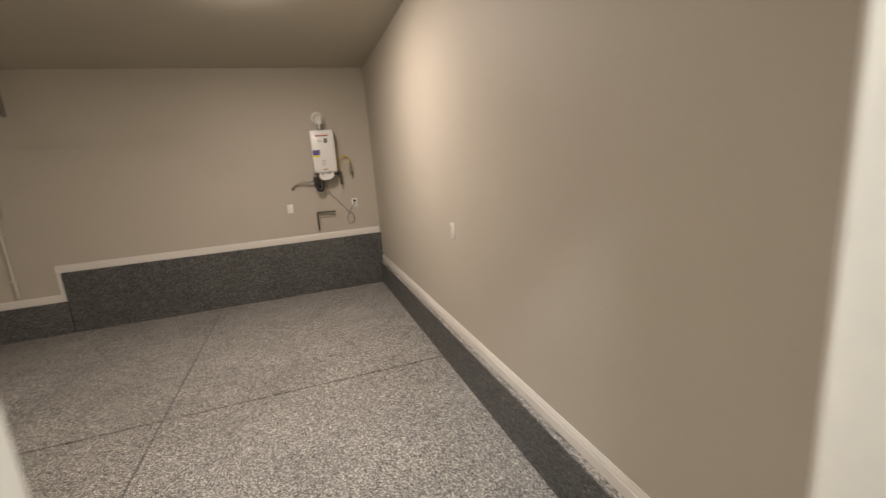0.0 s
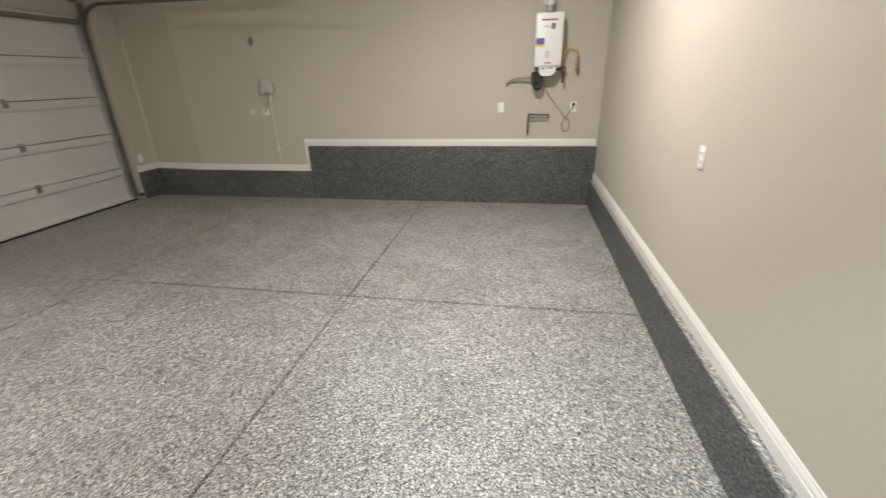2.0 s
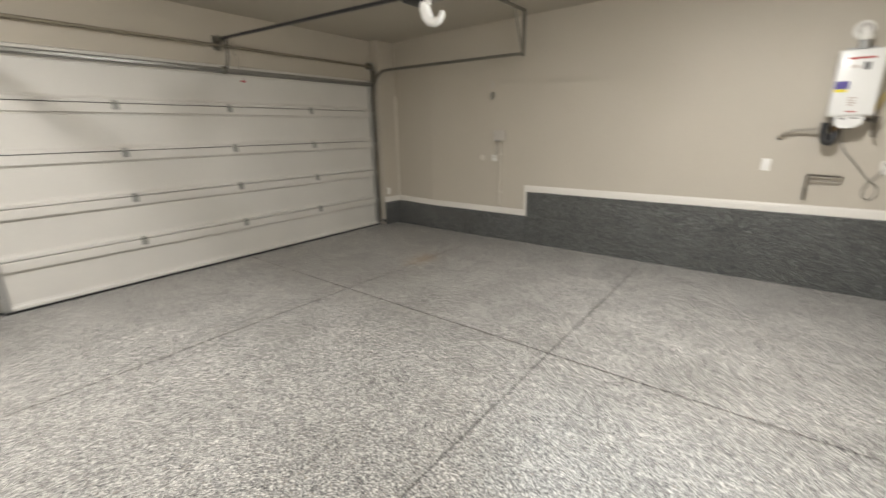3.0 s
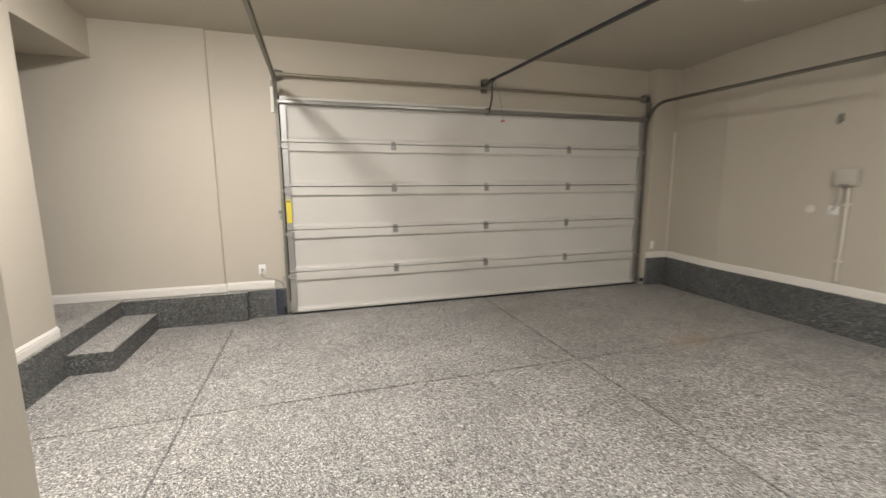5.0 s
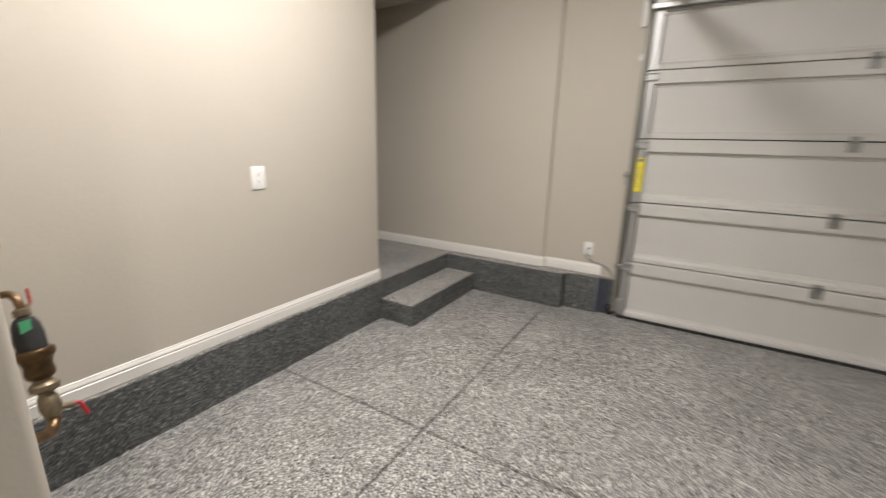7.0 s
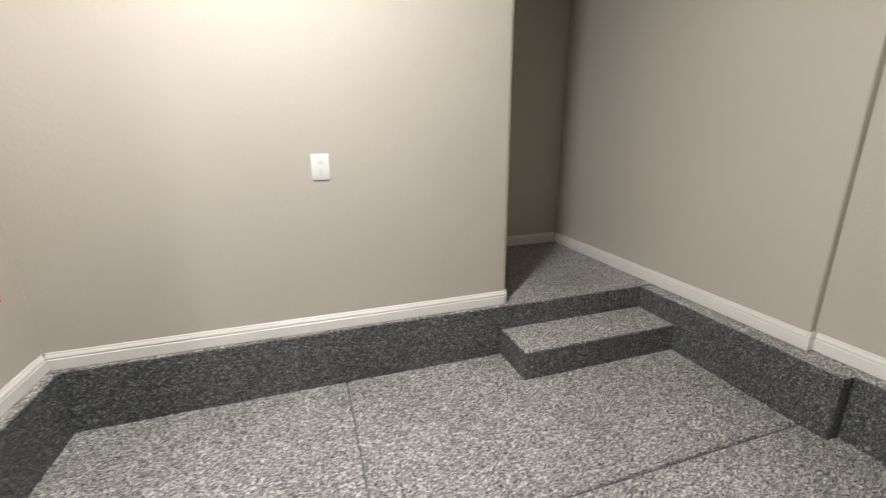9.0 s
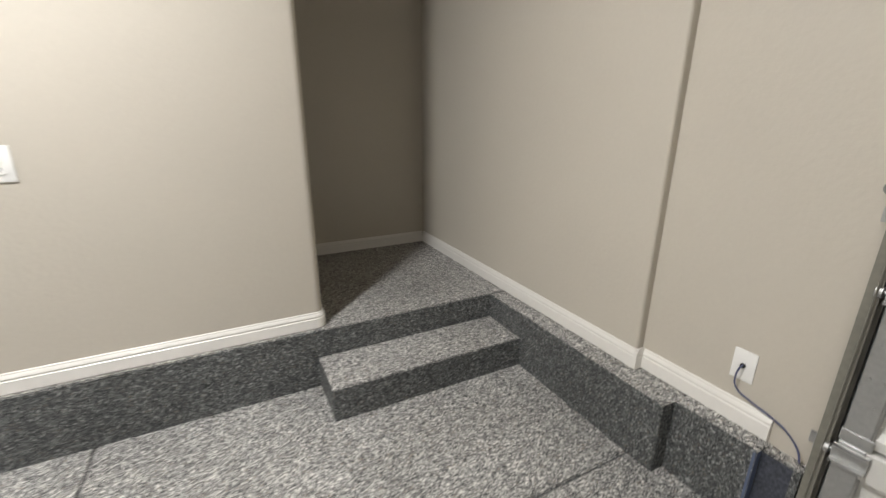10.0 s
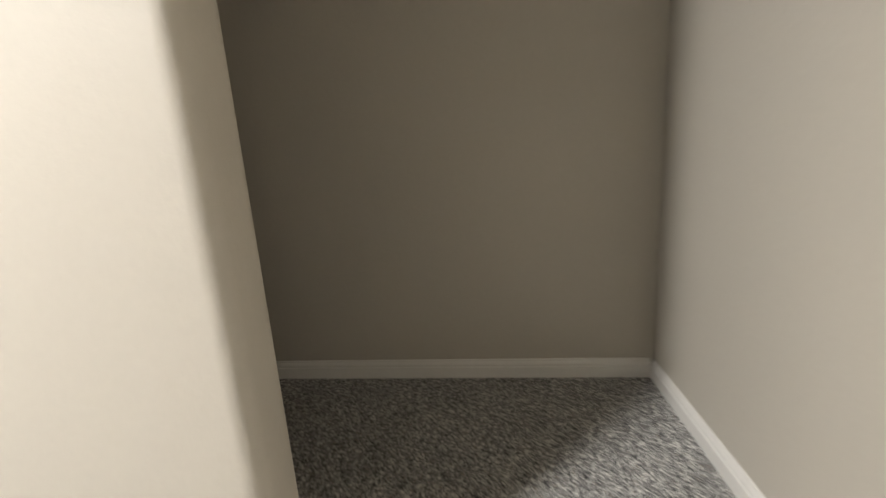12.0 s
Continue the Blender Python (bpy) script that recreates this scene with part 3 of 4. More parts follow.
    part("operator_bracket", bm, M_GALV_D, door)
    # tracks
    for y, s, name in ((DY0 - 0.026, -1, "door_track"), (DY1 + 0.028, 1, "door_track")):
        tr = thing(name, (-5.443, y, 0), "galvanised steel roller track curving up to the ceiling hangers", "door track", "garage door tracks")
        zt, R, xt = 2.572, 0.34, -5.463
        line = [(xt, z) for z in (0.04, 0.8, 1.5, zt - R)]
        line += [(xt + R - R * math.cos(radians(a)), zt - R + R * math.sin(radians(a))) for a in range(10, 91, 10)]
        line += [(-4.2, zt - 0.012), (-2.66, zt - 0.035)]
        sec = [(-0.017, -0.017), (0.017, -0.017), (0.017, -0.014), (-0.014, -0.014), (-0.014, 0.014), (0.013, 0.014), (0.013, 0.018), (-0.017, 0.018)]
        bm = B()
        rings = []
        for i, (x, z) in enumerate(line):
            a, b = line[max(i - 1, 0)], line[min(i + 1, len(line) - 1)]
            d = Vector((b[0] - a[0], 0, b[1] - a[1])).normalized()
            nrm = Vector((d.z, 0, -d.x))
            rings.append([bm.verts.new(Vector((x, y, z)) + nrm * u + Vector((0, -s * w, 0))) for u, w in [(q[1], q[0]) for q in sec]])
        for i in range(len(rings) - 1):
            for k in range(len(sec)):
                j = (k + 1) % len(sec)
                bm.faces.new((rings[i][k], rings[i][j], rings[i + 1][j], rings[i + 1][k]))
        bm.faces.new(rings[0])
        bm.faces.new(rings[-1][::-1])
        part("rail", bm, M_GALV_D, tr, smooth=True)
        for z in (0.42, 1.12, 2.05):
            bm = box(B(), XW + 0.001, xt - 0.01, y + s * 0.022, y + s * 0.026, z - 0.02, z + 0.02)
            box(bm, XW + 0.001, XW + 0.005, y + s * 0.022, y + s * 0.048, z - 0.02, z + 0.02)
            part("jamb_bracket", bm, M_GALV, tr)
        bm = box(B(), XW + 0.002, xt + 0.06, y + s * 0.024, y + s * 0.028, 2.42, 2.6)
        box(bm, XW + 0.001, XW + 0.005, y + s * 0.024, y + s * 0.052, 2.42, 2.6)
        part("flag_bracket", bm, M_GALV_D, tr, "dull galvanised flag bracket")
        zt2 = zt - 0.035
        bm = box(B(), -2.682, -2.678, y - 0.016, y + 0.016, zt2 - 0.03, H - 0.001)
        box(bm, -2.678, -2.652, y + s * 0.012, y + s * 0.016, zt2 - 0.03, H - 0.001)
        part("hanger_strap", bm, M_GALV_D, tr)
        bm = rod(B(), (-2.685, y, zt2 + 0.02), (-2.685, y - 0.22, H - 0.02), 0.012, seg=4)
        part("hanger_brace", bm, M_GALV_D, tr)
        bm = box(B(), -2.70, -2.66, y - 0.66, y + 0.03, H - 0.005, H - 0.001)
        box(bm, -2.664, -2.66, y - 0.66, y + 0.03, H - 0.04, H - 0.005)
        part("ceiling_angle", bm, M_GALV_D, tr)
    # counterbalance tube over the door
    tube_ = thing("torsion_tube", (-5.448, 3.6, 2.65), "brown-grey steel counterbalance tube above the garage door", "torsion tube")
    part("shaft", rod(B(), (-5.448, DY0 - 0.02, 2.65), (-5.448, DY1 + 0.02, 2.65), 0.018, seg=16), M_TUBE, tube_, smooth=True)
    for y in (DY0 + 0.02, DY1 - 0.02):
        bm = rod(B(), (-5.448, y - 0.03, 2.65), (-5.448, y + 0.03, 2.65), 0.045, 0.038, seg=20)
        rod(bm, (-5.448, y - 0.045, 2.65), (-5.448, y - 0.03, 2.65), 0.052, seg=20)
        part("cable_drum", bm, M_GALV_D, tube_, smooth=True)
        s = -1 if y < 3 else 1
        bm = box(B(), XW + 0.001, -5.418, y + s * 0.045, y + s * 0.049, 2.6, 2.72)
        box(bm, XW + 0.001, XW + 0.005, y + s * 0.0, y + s * 0.045, 2.6, 2.72)
        part("end_bearing", bm, M_GALV, tube_)
        bm = tube(B(), [(-5.423, y + s * 0.03, 2.66), (-5.433, y + s * 0.036, 1.5), (-5.440, y + s * 0.045, 0.11)], 0.002, 6, 2)
        part("lift_cable", bm, M_GALV_D, tube_)
    bm = box(B(), XW + 0.001, -5.423, 3.56, 3.566, 2.6, 2.74)
    box(bm, XW + 0.001, XW + 0.005, 3.52, 3.61, 2.6, 2.74)
    rod(bm, (-5.448, 3.545, 2.65), (-5.448, 3.585, 2.65), 0.032, seg=16)
    part("centre_bearing", bm, M_GALV_D, tube_)


def build_opener():
    op = thing("garage_door_opener", (-2.15, 3.54, 2.64), "black and grey ceiling-hung garage door opener with rail", "door opener")
    a, b = Vector((-5.388, 3.575, 2.72)), Vector((-2.3, 3.54, 2.60))
    bm = box(B(), 0, (b - a).length, -0.009, 0.009, -0.013, 0.013, 0.002)
    box(bm, 0, (b - a).length, -0.014, 0.014, -0.0155, -0.0132)
    d = (b - a).normalized()
    rot = d.to_track_quat("X", "Z").to_matrix().to_4x4()
    bmesh.ops.transform(bm, matrix=Matrix.Translation(a) @ rot, verts=bm.verts[:])
    part("rail", bm, M_BLACK, op, "long black rail")
    bm = box(B(), XW + 0.002, -5.358, 3.54, 3.545, 2.69, 2.75)
    box(bm, XW + 0.002, -5.358, 3.592, 3.597, 2.69, 2.75)
    box(bm, XW + 0.001, XW + 0.005, 3.52, 3.62, 2.675, 2.765)
    part("header_bracket", bm, M_GALV_D, op)
    bm = tube(B(), [(-5.268, 3.57, 2.71), (-5.273, 3.57, 2.62), (-5.298, 3.58, 2.5), (-5.383, 3.591, 2.385)], 0.011, 8, 4)
    part("door_arm", bm, M_BLACK, op, "bent black steel arm", True)
    bm = box(B(), -5.328, -5.208, 3.545, 3.595, 2.69, 2.725, 0.006)
    part("trolley", bm, M_BLACK, op)
    cord = part("release_cord", tube(B(), [(-5.288, 3.6, 2.7), (-5.308, 3.7, 2.5), (-5.308, 3.738, 2.255)], 0.002, 6, 3), M_CORD, op)
    bm = box(B(), -5.316, -5.300, 3.714, 3.762, 2.235, 2.257, 0.005, 2)
    part("release_handle", bm, M_RED, cord, "small red release handle")
    bm = box(B(), -2.31, -2.15, 3.435, 3.635, 2.53, 2.67, 0.02, 3)
    part("motor_case", bm, M_BLACK, op, "black motor housing", True)
    bm = box(B(), -2.149, -2.05, 3.44, 3.63, 2.535, 2.675, 0.02, 3)
    for k in range(5):
        box(bm, -2.051, -2.046, 3.465, 3.605, 2.555 + k * 0.024, 2.563 + k * 0.024)
    part("rear_panel", bm, M_GREY, op, "grey rear panel", True)
    bm = rod(B(), (-2.10, 3.50, 2.53), (-2.10, 3.50, 2.49), 0.024, 0.02, seg=18)
    part("lamp_socket", bm, M_PLATE, op, "white lamp socket", True)
    spine = [(-2.10, 3.50, 2.50, 0.034), (-2.095, 3.50, 2.46, 0.042), (-2.08, 3.505, 2.41, 0.044), (-2.05, 3.51, 2.375, 0.04), (-2.01, 3.515, 2.362, 0.034), (-1.975, 3.52, 2.375, 0.027), (-1.957, 3.522, 2.405, 0.022), (-1.952, 3.522, 2.43, 0.015)]
    bm = B()
    rings = []
    for i, (x, y, z, r) in enumerate(spine):
        p0, p1 = Vector(spine[max(i - 1, 0)][:3]), Vector(spine[min(i + 1, len(spine) - 1)][:3])
        q = (p1 - p0).normalized().to_track_quat("Z", "Y")
        rings.append([bm.verts.new(Vector((x, y, z)) + q @ Vector((r * math.cos(a * math.pi / 9), r * math.sin(a * math.pi / 9), 0))) for a in range(18)])
    for i in range(len(rings) - 1):
        for k in range(18):
            bm.faces.new((rings[i][k], rings[i][(k + 1) % 18], rings[i + 1][(k + 1) % 18], rings[i + 1][k]))
    bm.faces.new(rings[0][::-1])
    bm.faces.new(rings[-1])
    bmesh.ops.translate(bm, vec=(-0.035, 0, 0.012), verts=bm.verts[:])
    part("curved_lamp", bm, M_BULB, op, "unlit white curved lamp under the motor", True)
    for x in (-2.28, -2.085):
        for y in (3.446, 3.624):
            bm = box(B(), x - 0.014, x + 0.014, y - 0.002, y + 0.002, 2.66, H - 0.001)
            part("hanger_strap", bm, M_GALV_D, op)
    for x in (-2.28, -2.085):
        part("ceiling_angle", box(B(), x - 0.016, x + 0.016, 3.35, 3.73, H - 0.006, H - 0.0005), M_GALV_D, op)


def wall_plate(name, center, normal, kind, label, category, w=0.075, h=0.12):
    """A cover plate on a wall; built facing -y and turned to the wall."""
    n = Vector(normal)
    ob = thing(name, center, label, category)
    rz = math.atan2(n.y, n.x) + math.pi / 2
    m = Matrix.Translation(center) @ Matrix.Rotation(rz, 4, "Z")

    def put(nm, bm, mat, lab=""):
        bmesh.ops.transform(bm, matrix=m, verts=bm.verts[:])
        return part(nm, bm, mat, ob, lab, True)
    put("cover", box(B(), -w / 2, w / 2, -0.006, -0.0005, -h / 2, h / 2, 0.003, 2), M_PLATE)
    if kind == "outlet":
        for z in (-0.02, 0.02):
            put("socket", box(B(), -0.017, 0.017, -0.0075, -0.0055, z - 0.0145, z + 0.0145, 0.004, 2), M_PLATE)
            bm = B()
            for x in (-0.007, 0.007):
                box(bm, x - 0.0012, x + 0.0012, -0.0082, -0.0074, z - 0.002, z + 0.007)
            rod(bm, (0, -0.0082, z - 0.007), (0, -0.0074, z - 0.007), 0.0025, seg=8)
            put("slots", bm, M_SLOT)
    if kind == "switch":
        put("rocker", box(B(), -0.017, 0.017, -0.0095, -0.0055, -0.034, 0.034, 0.002, 2), M_PLATE)
    if kind == "jack":
        put("jack", rod(B(), (0, -0.012, 0), (0, -0.0055, 0), 0.009, seg=12), M_BLACK)
    for z in (-h * 0.41, h * 0.41):
        put("screw", rod(B(), (0, -0.007, z), (0, -0.0055, z), 0.003, seg=8), M_PLATE)
    return ob, put


def build_plates():
    wall_plate("wall_outlet", (XE, 3.191, 1.176), (-1, 0, 0), "outlet", "white duplex wall outlet on the greige wall", "outlet")
    wall_plate("light_switch", (-0.019, YN, 1.225), (0, -1, 0), "switch", "white rocker switch plate beside the water heater", "switch")
    wall_plate("wall_outlet", (0.856, YN, 1.222), (0, -1, 0), "outlet", "white wall outlet feeding the water heater", "outlet")
    wall_plate("wall_outlet", (-3.312, YS, 1.192), (0, 1, 0), "outlet", "white duplex outlet on the plain greige wall", "outlet", 0.084, 0.126)
    wall_plate("wall_outlet", (XNW, 6.19, 0.59), (1, 0, 0), "outlet", "white outlet low beside the garage door", "outlet", 0.07, 0.115)
    wall_plate("cable_plate", (XW, 0.874, 0.541), (1, 0, 0), "jack", "white plate with a sensor cable coming out", "cable plate", 0.074, 0.114)
    c = thing("sensor_cable", (XW + 0.012, 0.85, 0.54), "thin dark blue cable running from the plate to the door track", "cable")
    part("wire", tube(B(), [(XW + 0.012, 0.874, 0.545), (XW + 0.03, 0.873, 0.533), (XW + 0.028, 0.868, 0.505), (XW + 0.02, 0.868, 0.47), (XW + 0.02, 0.89, 0.446), (XW + 0.021, 0.94, 0.432), (XW + 0.022, 0.992, 0.42), (XW + 0.022, 1.04, 0.4), (XW + 0.024, 1.08, 0.362), (XW + 0.026, 1.094, 0.322)], 0.003, 8, 5), M_BLUECORD, c, smooth=True)
    s = thing("photo_eye", (-5.43, 1.1, 0.08), "small black safety sensor on a steel bracket beside the door", "sensor")
    part("bracket", box(B(), -5.447, -5.415, 1.116, 1.119, 0.03, 0.11, 0.001), M_GALV, s)
    part("sensor_body", box(B(), -5.446, -5.405, 1.083, 1.115, 0.04, 0.1, 0.006, 2), M_BLACK, s, smooth=True)
    s = thing("photo_eye", (-5.35, 6.05, 0.07), "small black safety sensor low beside the door track", "sensor")
    part("bracket", box(B(), -5.44, -5.37, 6.066, 6.069, 0.04, 0.1, 0.001), M_GALV, s)
    part("sensor_body", box(B(), -5.375, -5.335, 6.035, 6.065, 0.05, 0.095, 0.005, 2), M_BLACK, s, smooth=True)
    s = thing("door_latch", (XW, 1.1, 1.19), "small dull steel latch knob on the door jamb", "latch")
    part("knob", lathe(B(), [(0.02, 0), (0.02, 0.006), (0.012, 0.01), (0.012, 0.022), (0.019, 0.026), (0.019, 0.034), (0.012, 0.038)], Matrix.Translation((XW + 0.0005, 1.104, 1.19)) @ Matrix.Rotation(radians(90), 4, "Y"), 16), M_HINGE, s, smooth=True)
    t = thing("masking_tape", (CW2, 0.985, 0.15), "strip of blue masking tape on the coated curb", "tape")
    part("strip", box(B(), CW2 + 0.0006, CW2 + 0.0014, 0.995, 1.003, 0.004, 0.308), M_TAPE, t)
    part("folded_end", box(B(), CW2 - 0.029, CW2 + 0.0005, 1.0052, 1.006, 0.004, 0.308), M_TAPE, t)
    part("film", box(B(), CW2 - 0.0296, CW2 - 0.029, 1.0075, 1.095, 0.004, 0.305), M_FILM, t, "dark blue masking film on the curb end")


def build_heater():
    yw = 6.45    # wall line of the parts below; the group is then moved onto the wall
    w = thing("water_heater", (0.467, yw, 1.6), "white wall-hung tankless water heater with labels", "water heater")
    x0, x1, y0, z0, z1 = 0.322, 0.622, 6.225, 1.71, 2.258
    part("case", box(B(), x0, x1, y0, yw - 0.015, z0, z1, 0.012, 3), M_HEAT, w, smooth=True)
    part("front_panel", box(B(), x0 + 0.006, x1 - 0.006, y0 - 0.008, y0 + 0.001, z0 + 0.012, z1 - 0.008, 0.005, 2), M_HEAT, w, smooth=True)
    part("mount_plate", box(B(), x0 + 0.05, x1 - 0.05, yw - 0.0149, yw - 0.0005, z0 - 0.04, z1 + 0.04), M_GALV, w)
    bm = prism(B(), [(x0 + 0.055, z0 - 0.002), (x0 + 0.06, z0 - 0.07), (x0 + 0.1, z0 - 0.1), (x1 - 0.11, z0 - 0.1), (x1 - 0.06, z0 - 0.06), (x1 - 0.05, z0 - 0.002)], -0.012, 0.012)
    bmesh.ops.transform(bm, matrix=Matrix.Translation((0, y0 + 0.02, 0)) @ Matrix.Rotation(radians(90), 4, "X"), verts=bm.verts[:])
    part("valve_cover", bm, M_HEAT, w, "white rounded cover below the case")
    f = y0 - 0.0085

    def mark(nm, xa, xb, za, zb, mat, lab="", lift=0.0):
        part(nm, box(B(), xa, xb, f - 0.0012 - lift, f - lift, za, zb), mat, w, lab)
    mark("label_bar", x0 + 0.06, x1 - 0.07, 2.178, 2.194, M_REDLAB, "dark red printed bar")
    mark("label_text", x0 + 0.085, x0 + 0.15, 2.11, 2.118, M_PALEINK)
    mark("label_text", x0 + 0.085, x0 + 0.145, 2.125, 2.13, M_PALEINK)
    mark("label_block", x1 - 0.135, x1 - 0.09, 2.09, 2.15, M_INK, "small dark printed block")
    mark("energy_label", x0 + 0.008, x0 + 0.1, 1.94, 2.005, M_PURPLE, "purple energy label")
    mark("energy_label_foot", x0 + 0.008, x0 + 0.09, 1.915, 1.939, M_YELLOW, "yellow foot of the energy label")
    for k in range(4):
        mark("label_text", x0 + 0.115, x0 + 0.15 + 0.012 * (k % 2), 1.80 + 0.02 * k, 1.81 + 0.02 * k, M_PALEINK)
    mark("label_bar", x0 + 0.115, x0 + 0.18, 1.745, 1.755, M_REDLAB)
    part("cover_mark", box(B(), x0 + 0.085, x0 + 0.12, y0 + 0.0065, y0 + 0.0078, 1.685, 1.7), M_INK, w)
    part("cover_mark", box(B(), x0 + 0.15, x0 + 0.21, y0 + 0.0065, y0 + 0.0078, 1.69, 1.7), M_INK, w)
    xc = x0 + 0.145
    part("flue_collar", lathe(B(), [(0.04, 2.27), (0.04, 2.3), (0.036, 2.304), (0.036, 2.33), (0.042, 2.334), (0.042, 2.345)], Matrix.Translation((xc, y0 + 0.1, 0))), M_GALV, w, "bright steel flue collar", True)
    bm = tube(B(), [(xc, y0 + 0.1, 2.34), (xc, y0 + 0.1, 2.385), (xc - 0.005, y0 + 0.125, 2.425), (xc - 0.012, y0 + 0.17, 2.44), (xc - 0.012, yw - 0.001, 2.44)], 0.045, 20, 4)
    lathe(bm, [(0.051, 2.345), (0.051, 2.375), (0.046, 2.378)], Matrix.Translation((xc, y0 + 0.1, 0)))
    el = part("vent_elbow", bm, M_PVC, w, "white plastic vent elbow going into the wall", True)
    part("vent_flange", rod(B(), (xc - 0.012, yw - 0.014, 2.44), (xc - 0.012, yw - 0.001, 2.44), 0.075, seg=28), M_PVC, el, smooth=True)
    # pipes and valves underneath
    part("cold_pipe", tube(B(), [(0.35, 6.33, 1.72), (0.35, 6.33, 1.67), (0.34, 6.33, 1.63), (0.27, 6.35, 1.60), (0.15, 6.38, 1.595), (0.06, 6.4, 1.57), (0.02, 6.42, 1.53), (0.015, yw - 0.001, 1.52)], 0.0125, 10, 4), M_HOSE, w, "braided flexible water hose", True)
    part("hose_nut", rod(B(), (0.022, 6.405, 1.533), (0.015, 6.44, 1.522), 0.017, seg=6), M_SOLDER, w)
    part("wall_rosette", rod(B(), (0.015, yw - 0.006, 1.52), (0.015, yw - 0.0005, 1.52), 0.026, seg=20), M_GALV, w)
    part("hot_pipe", tube(B(), [(0.42, 6.33, 1.72), (0.42, 6.33, 1.66), (0.415, 6.32, 1.6), (0.4, 6.32, 1.55), (0.37, 6.32, 1.535), (0.345, 6.33, 1.56), (0.335, 6.36, 1.6), (0.33, yw - 0.001, 1.62)], 0.019, 10, 4), M_CORD, w, "black insulated pipe looping under the case", True)
    part("isolation_valve", lathe(B(), [(0.02, 0), (0.034, 0.01), (0.036, 0.05), (0.028, 0.06), (0.028, 0.085), (0.018, 0.09)], Matrix.Translation((0.4, 6.31, 1.57))), M_BRONZE, w, smooth=True)
    part("valve_handle", box(B(), 0.425, 0.52, 6.295, 6.31, 1.605, 1.618, 0.003), M_CORD, w)
    part("insulated_bend", tube(B(), [(0.33, 6.3, 1.66), (0.325, 6.295, 1.58), (0.345, 6.29, 1.50), (0.385, 6.29, 1.485), (0.405, 6.295, 1.54), (0.4, 6.31, 1.62)], 0.029, 10, 4), M_BLACK, w, smooth=True)
    part("relief_pipe", tube(B(), [(0.52, 6.34, 1.715), (0.52, 6.34, 1.685), (0.6, 6.34, 1.68), (0.655, 6.34, 1.675), (0.66, 6.34, 1.62), (0.66, 6.34, 1.53)], 0.014, 10, 3), M_DARKPIPE, w, smooth=True)
    part("relief_valve", lathe(B(), [(0.018, 0), (0.027, 0.005), (0.027, 0.05), (0.02, 0.06)], Matrix.Translation((0.655, 6.34, 1.65))), M_DARKPIPE, w, smooth=True)
    g = thing("gas_line", (0.78, yw, 1.88), "yellow flexible gas line with a grey shut-off valve", "gas line")
    part("flex", tube(B(), [(0.6, 6.36, 1.72), (0.64, 6.37, 1.76), (0.665, 6.38, 1.84), (0.7, 6.385, 1.9), (0.76, 6.39, 1.905), (0.8, 6.395, 1.87), (0.81, 6.4, 1.82)], 0.0095, 10, 4), M_YGAS, g, "yellow coated flexible hose", True)
    part("valve", lathe(B(), [(0.013, 0), (0.021, 0.01), (0.021, 0.1), (0.014, 0.11), (0.014, 0.16)], Matrix.Translation((0.812, 6.4, 1.66))), M_TUBE, g, smooth=True)
    part("wall_nipple", rod(B(), (0.812, 6.4, 1.7), (0.812, yw - 0.001, 1.7), 0.013, seg=12), M_GREY, g, smooth=True)
    part("lever", box(B(), 0.822, 0.834, 6.372, 6.38, 1.6, 1.7, 0.002), M_CORD, g)
    c = thing("power_cord", (0.82, yw, 1.26), "dark power cord looped down from the water heater to the outlet", "cord")
    bm = tube(B(), [(0.44, 6.36, 1.69), (0.46, 6.4, 1.55), (0.5, 6.43, 1.42), (0.57, 6.437, 1.33), (0.66, 6.437, 1.22), (0.72, 6.437, 1.14), (0.78, 6.435, 1.09), (0.785, 6.434, 1.0), (0.74, 6.432, 0.965), (0.7, 6.43, 1.0), (0.705, 6.428, 1.08), (0.745, 6.425, 1.15), (0.79, 6.42, 1.22), (0.82, 6.43, 1.265)], 0.0035, 8, 5)
    part("lead", bm, M_CORD, c, smooth=True)
    part("plug", rod(B(), (0.82, yw - 0.038, 1.285), (0.82, yw - 0.008, 1.285), 0.016, 0.019, seg=14), M_BLACK, c, smooth=True)
    d = thing("drain_pipe", (0.3, yw, 1.17), "grey-brown condensate drain pipe elbowed along the wall", "pipe")
    part("long_run", tube(B(), [(0.53, yw - 0.001, 1.165), (0.53, yw - 0.04, 1.165), (0.515, yw - 0.05, 1.167), (0.41, yw - 0.05, 1.17), (0.31, yw - 0.05, 1.175), (0.29, yw - 0.05, 1.16), (0.288, yw - 0.05, 1.08), (0.288, yw - 0.045, 0.93)], 0.0095, 10, 4), M_DARKPIPE, d, smooth=True)
    part("return_run", tube(B(), [(0.53, yw - 0.001, 1.118), (0.528, yw - 0.036, 1.118), (0.51, yw - 0.04, 1.119), (0.41, yw - 0.04, 1.121), (0.305, yw - 0.045, 1.124)], 0.0085, 10, 4), M_HOSE, d, "paler lower run of the drain pipe", True)
    part("clip", box(B(), 0.27, 0.306, yw - 0.066, yw - 0.001, 1.03, 1.045, 0.002), M_GALV_D, d)
    for ob in (w, g, c, d):
        ob.location += Vector((0.036, YN - yw, -0.034))


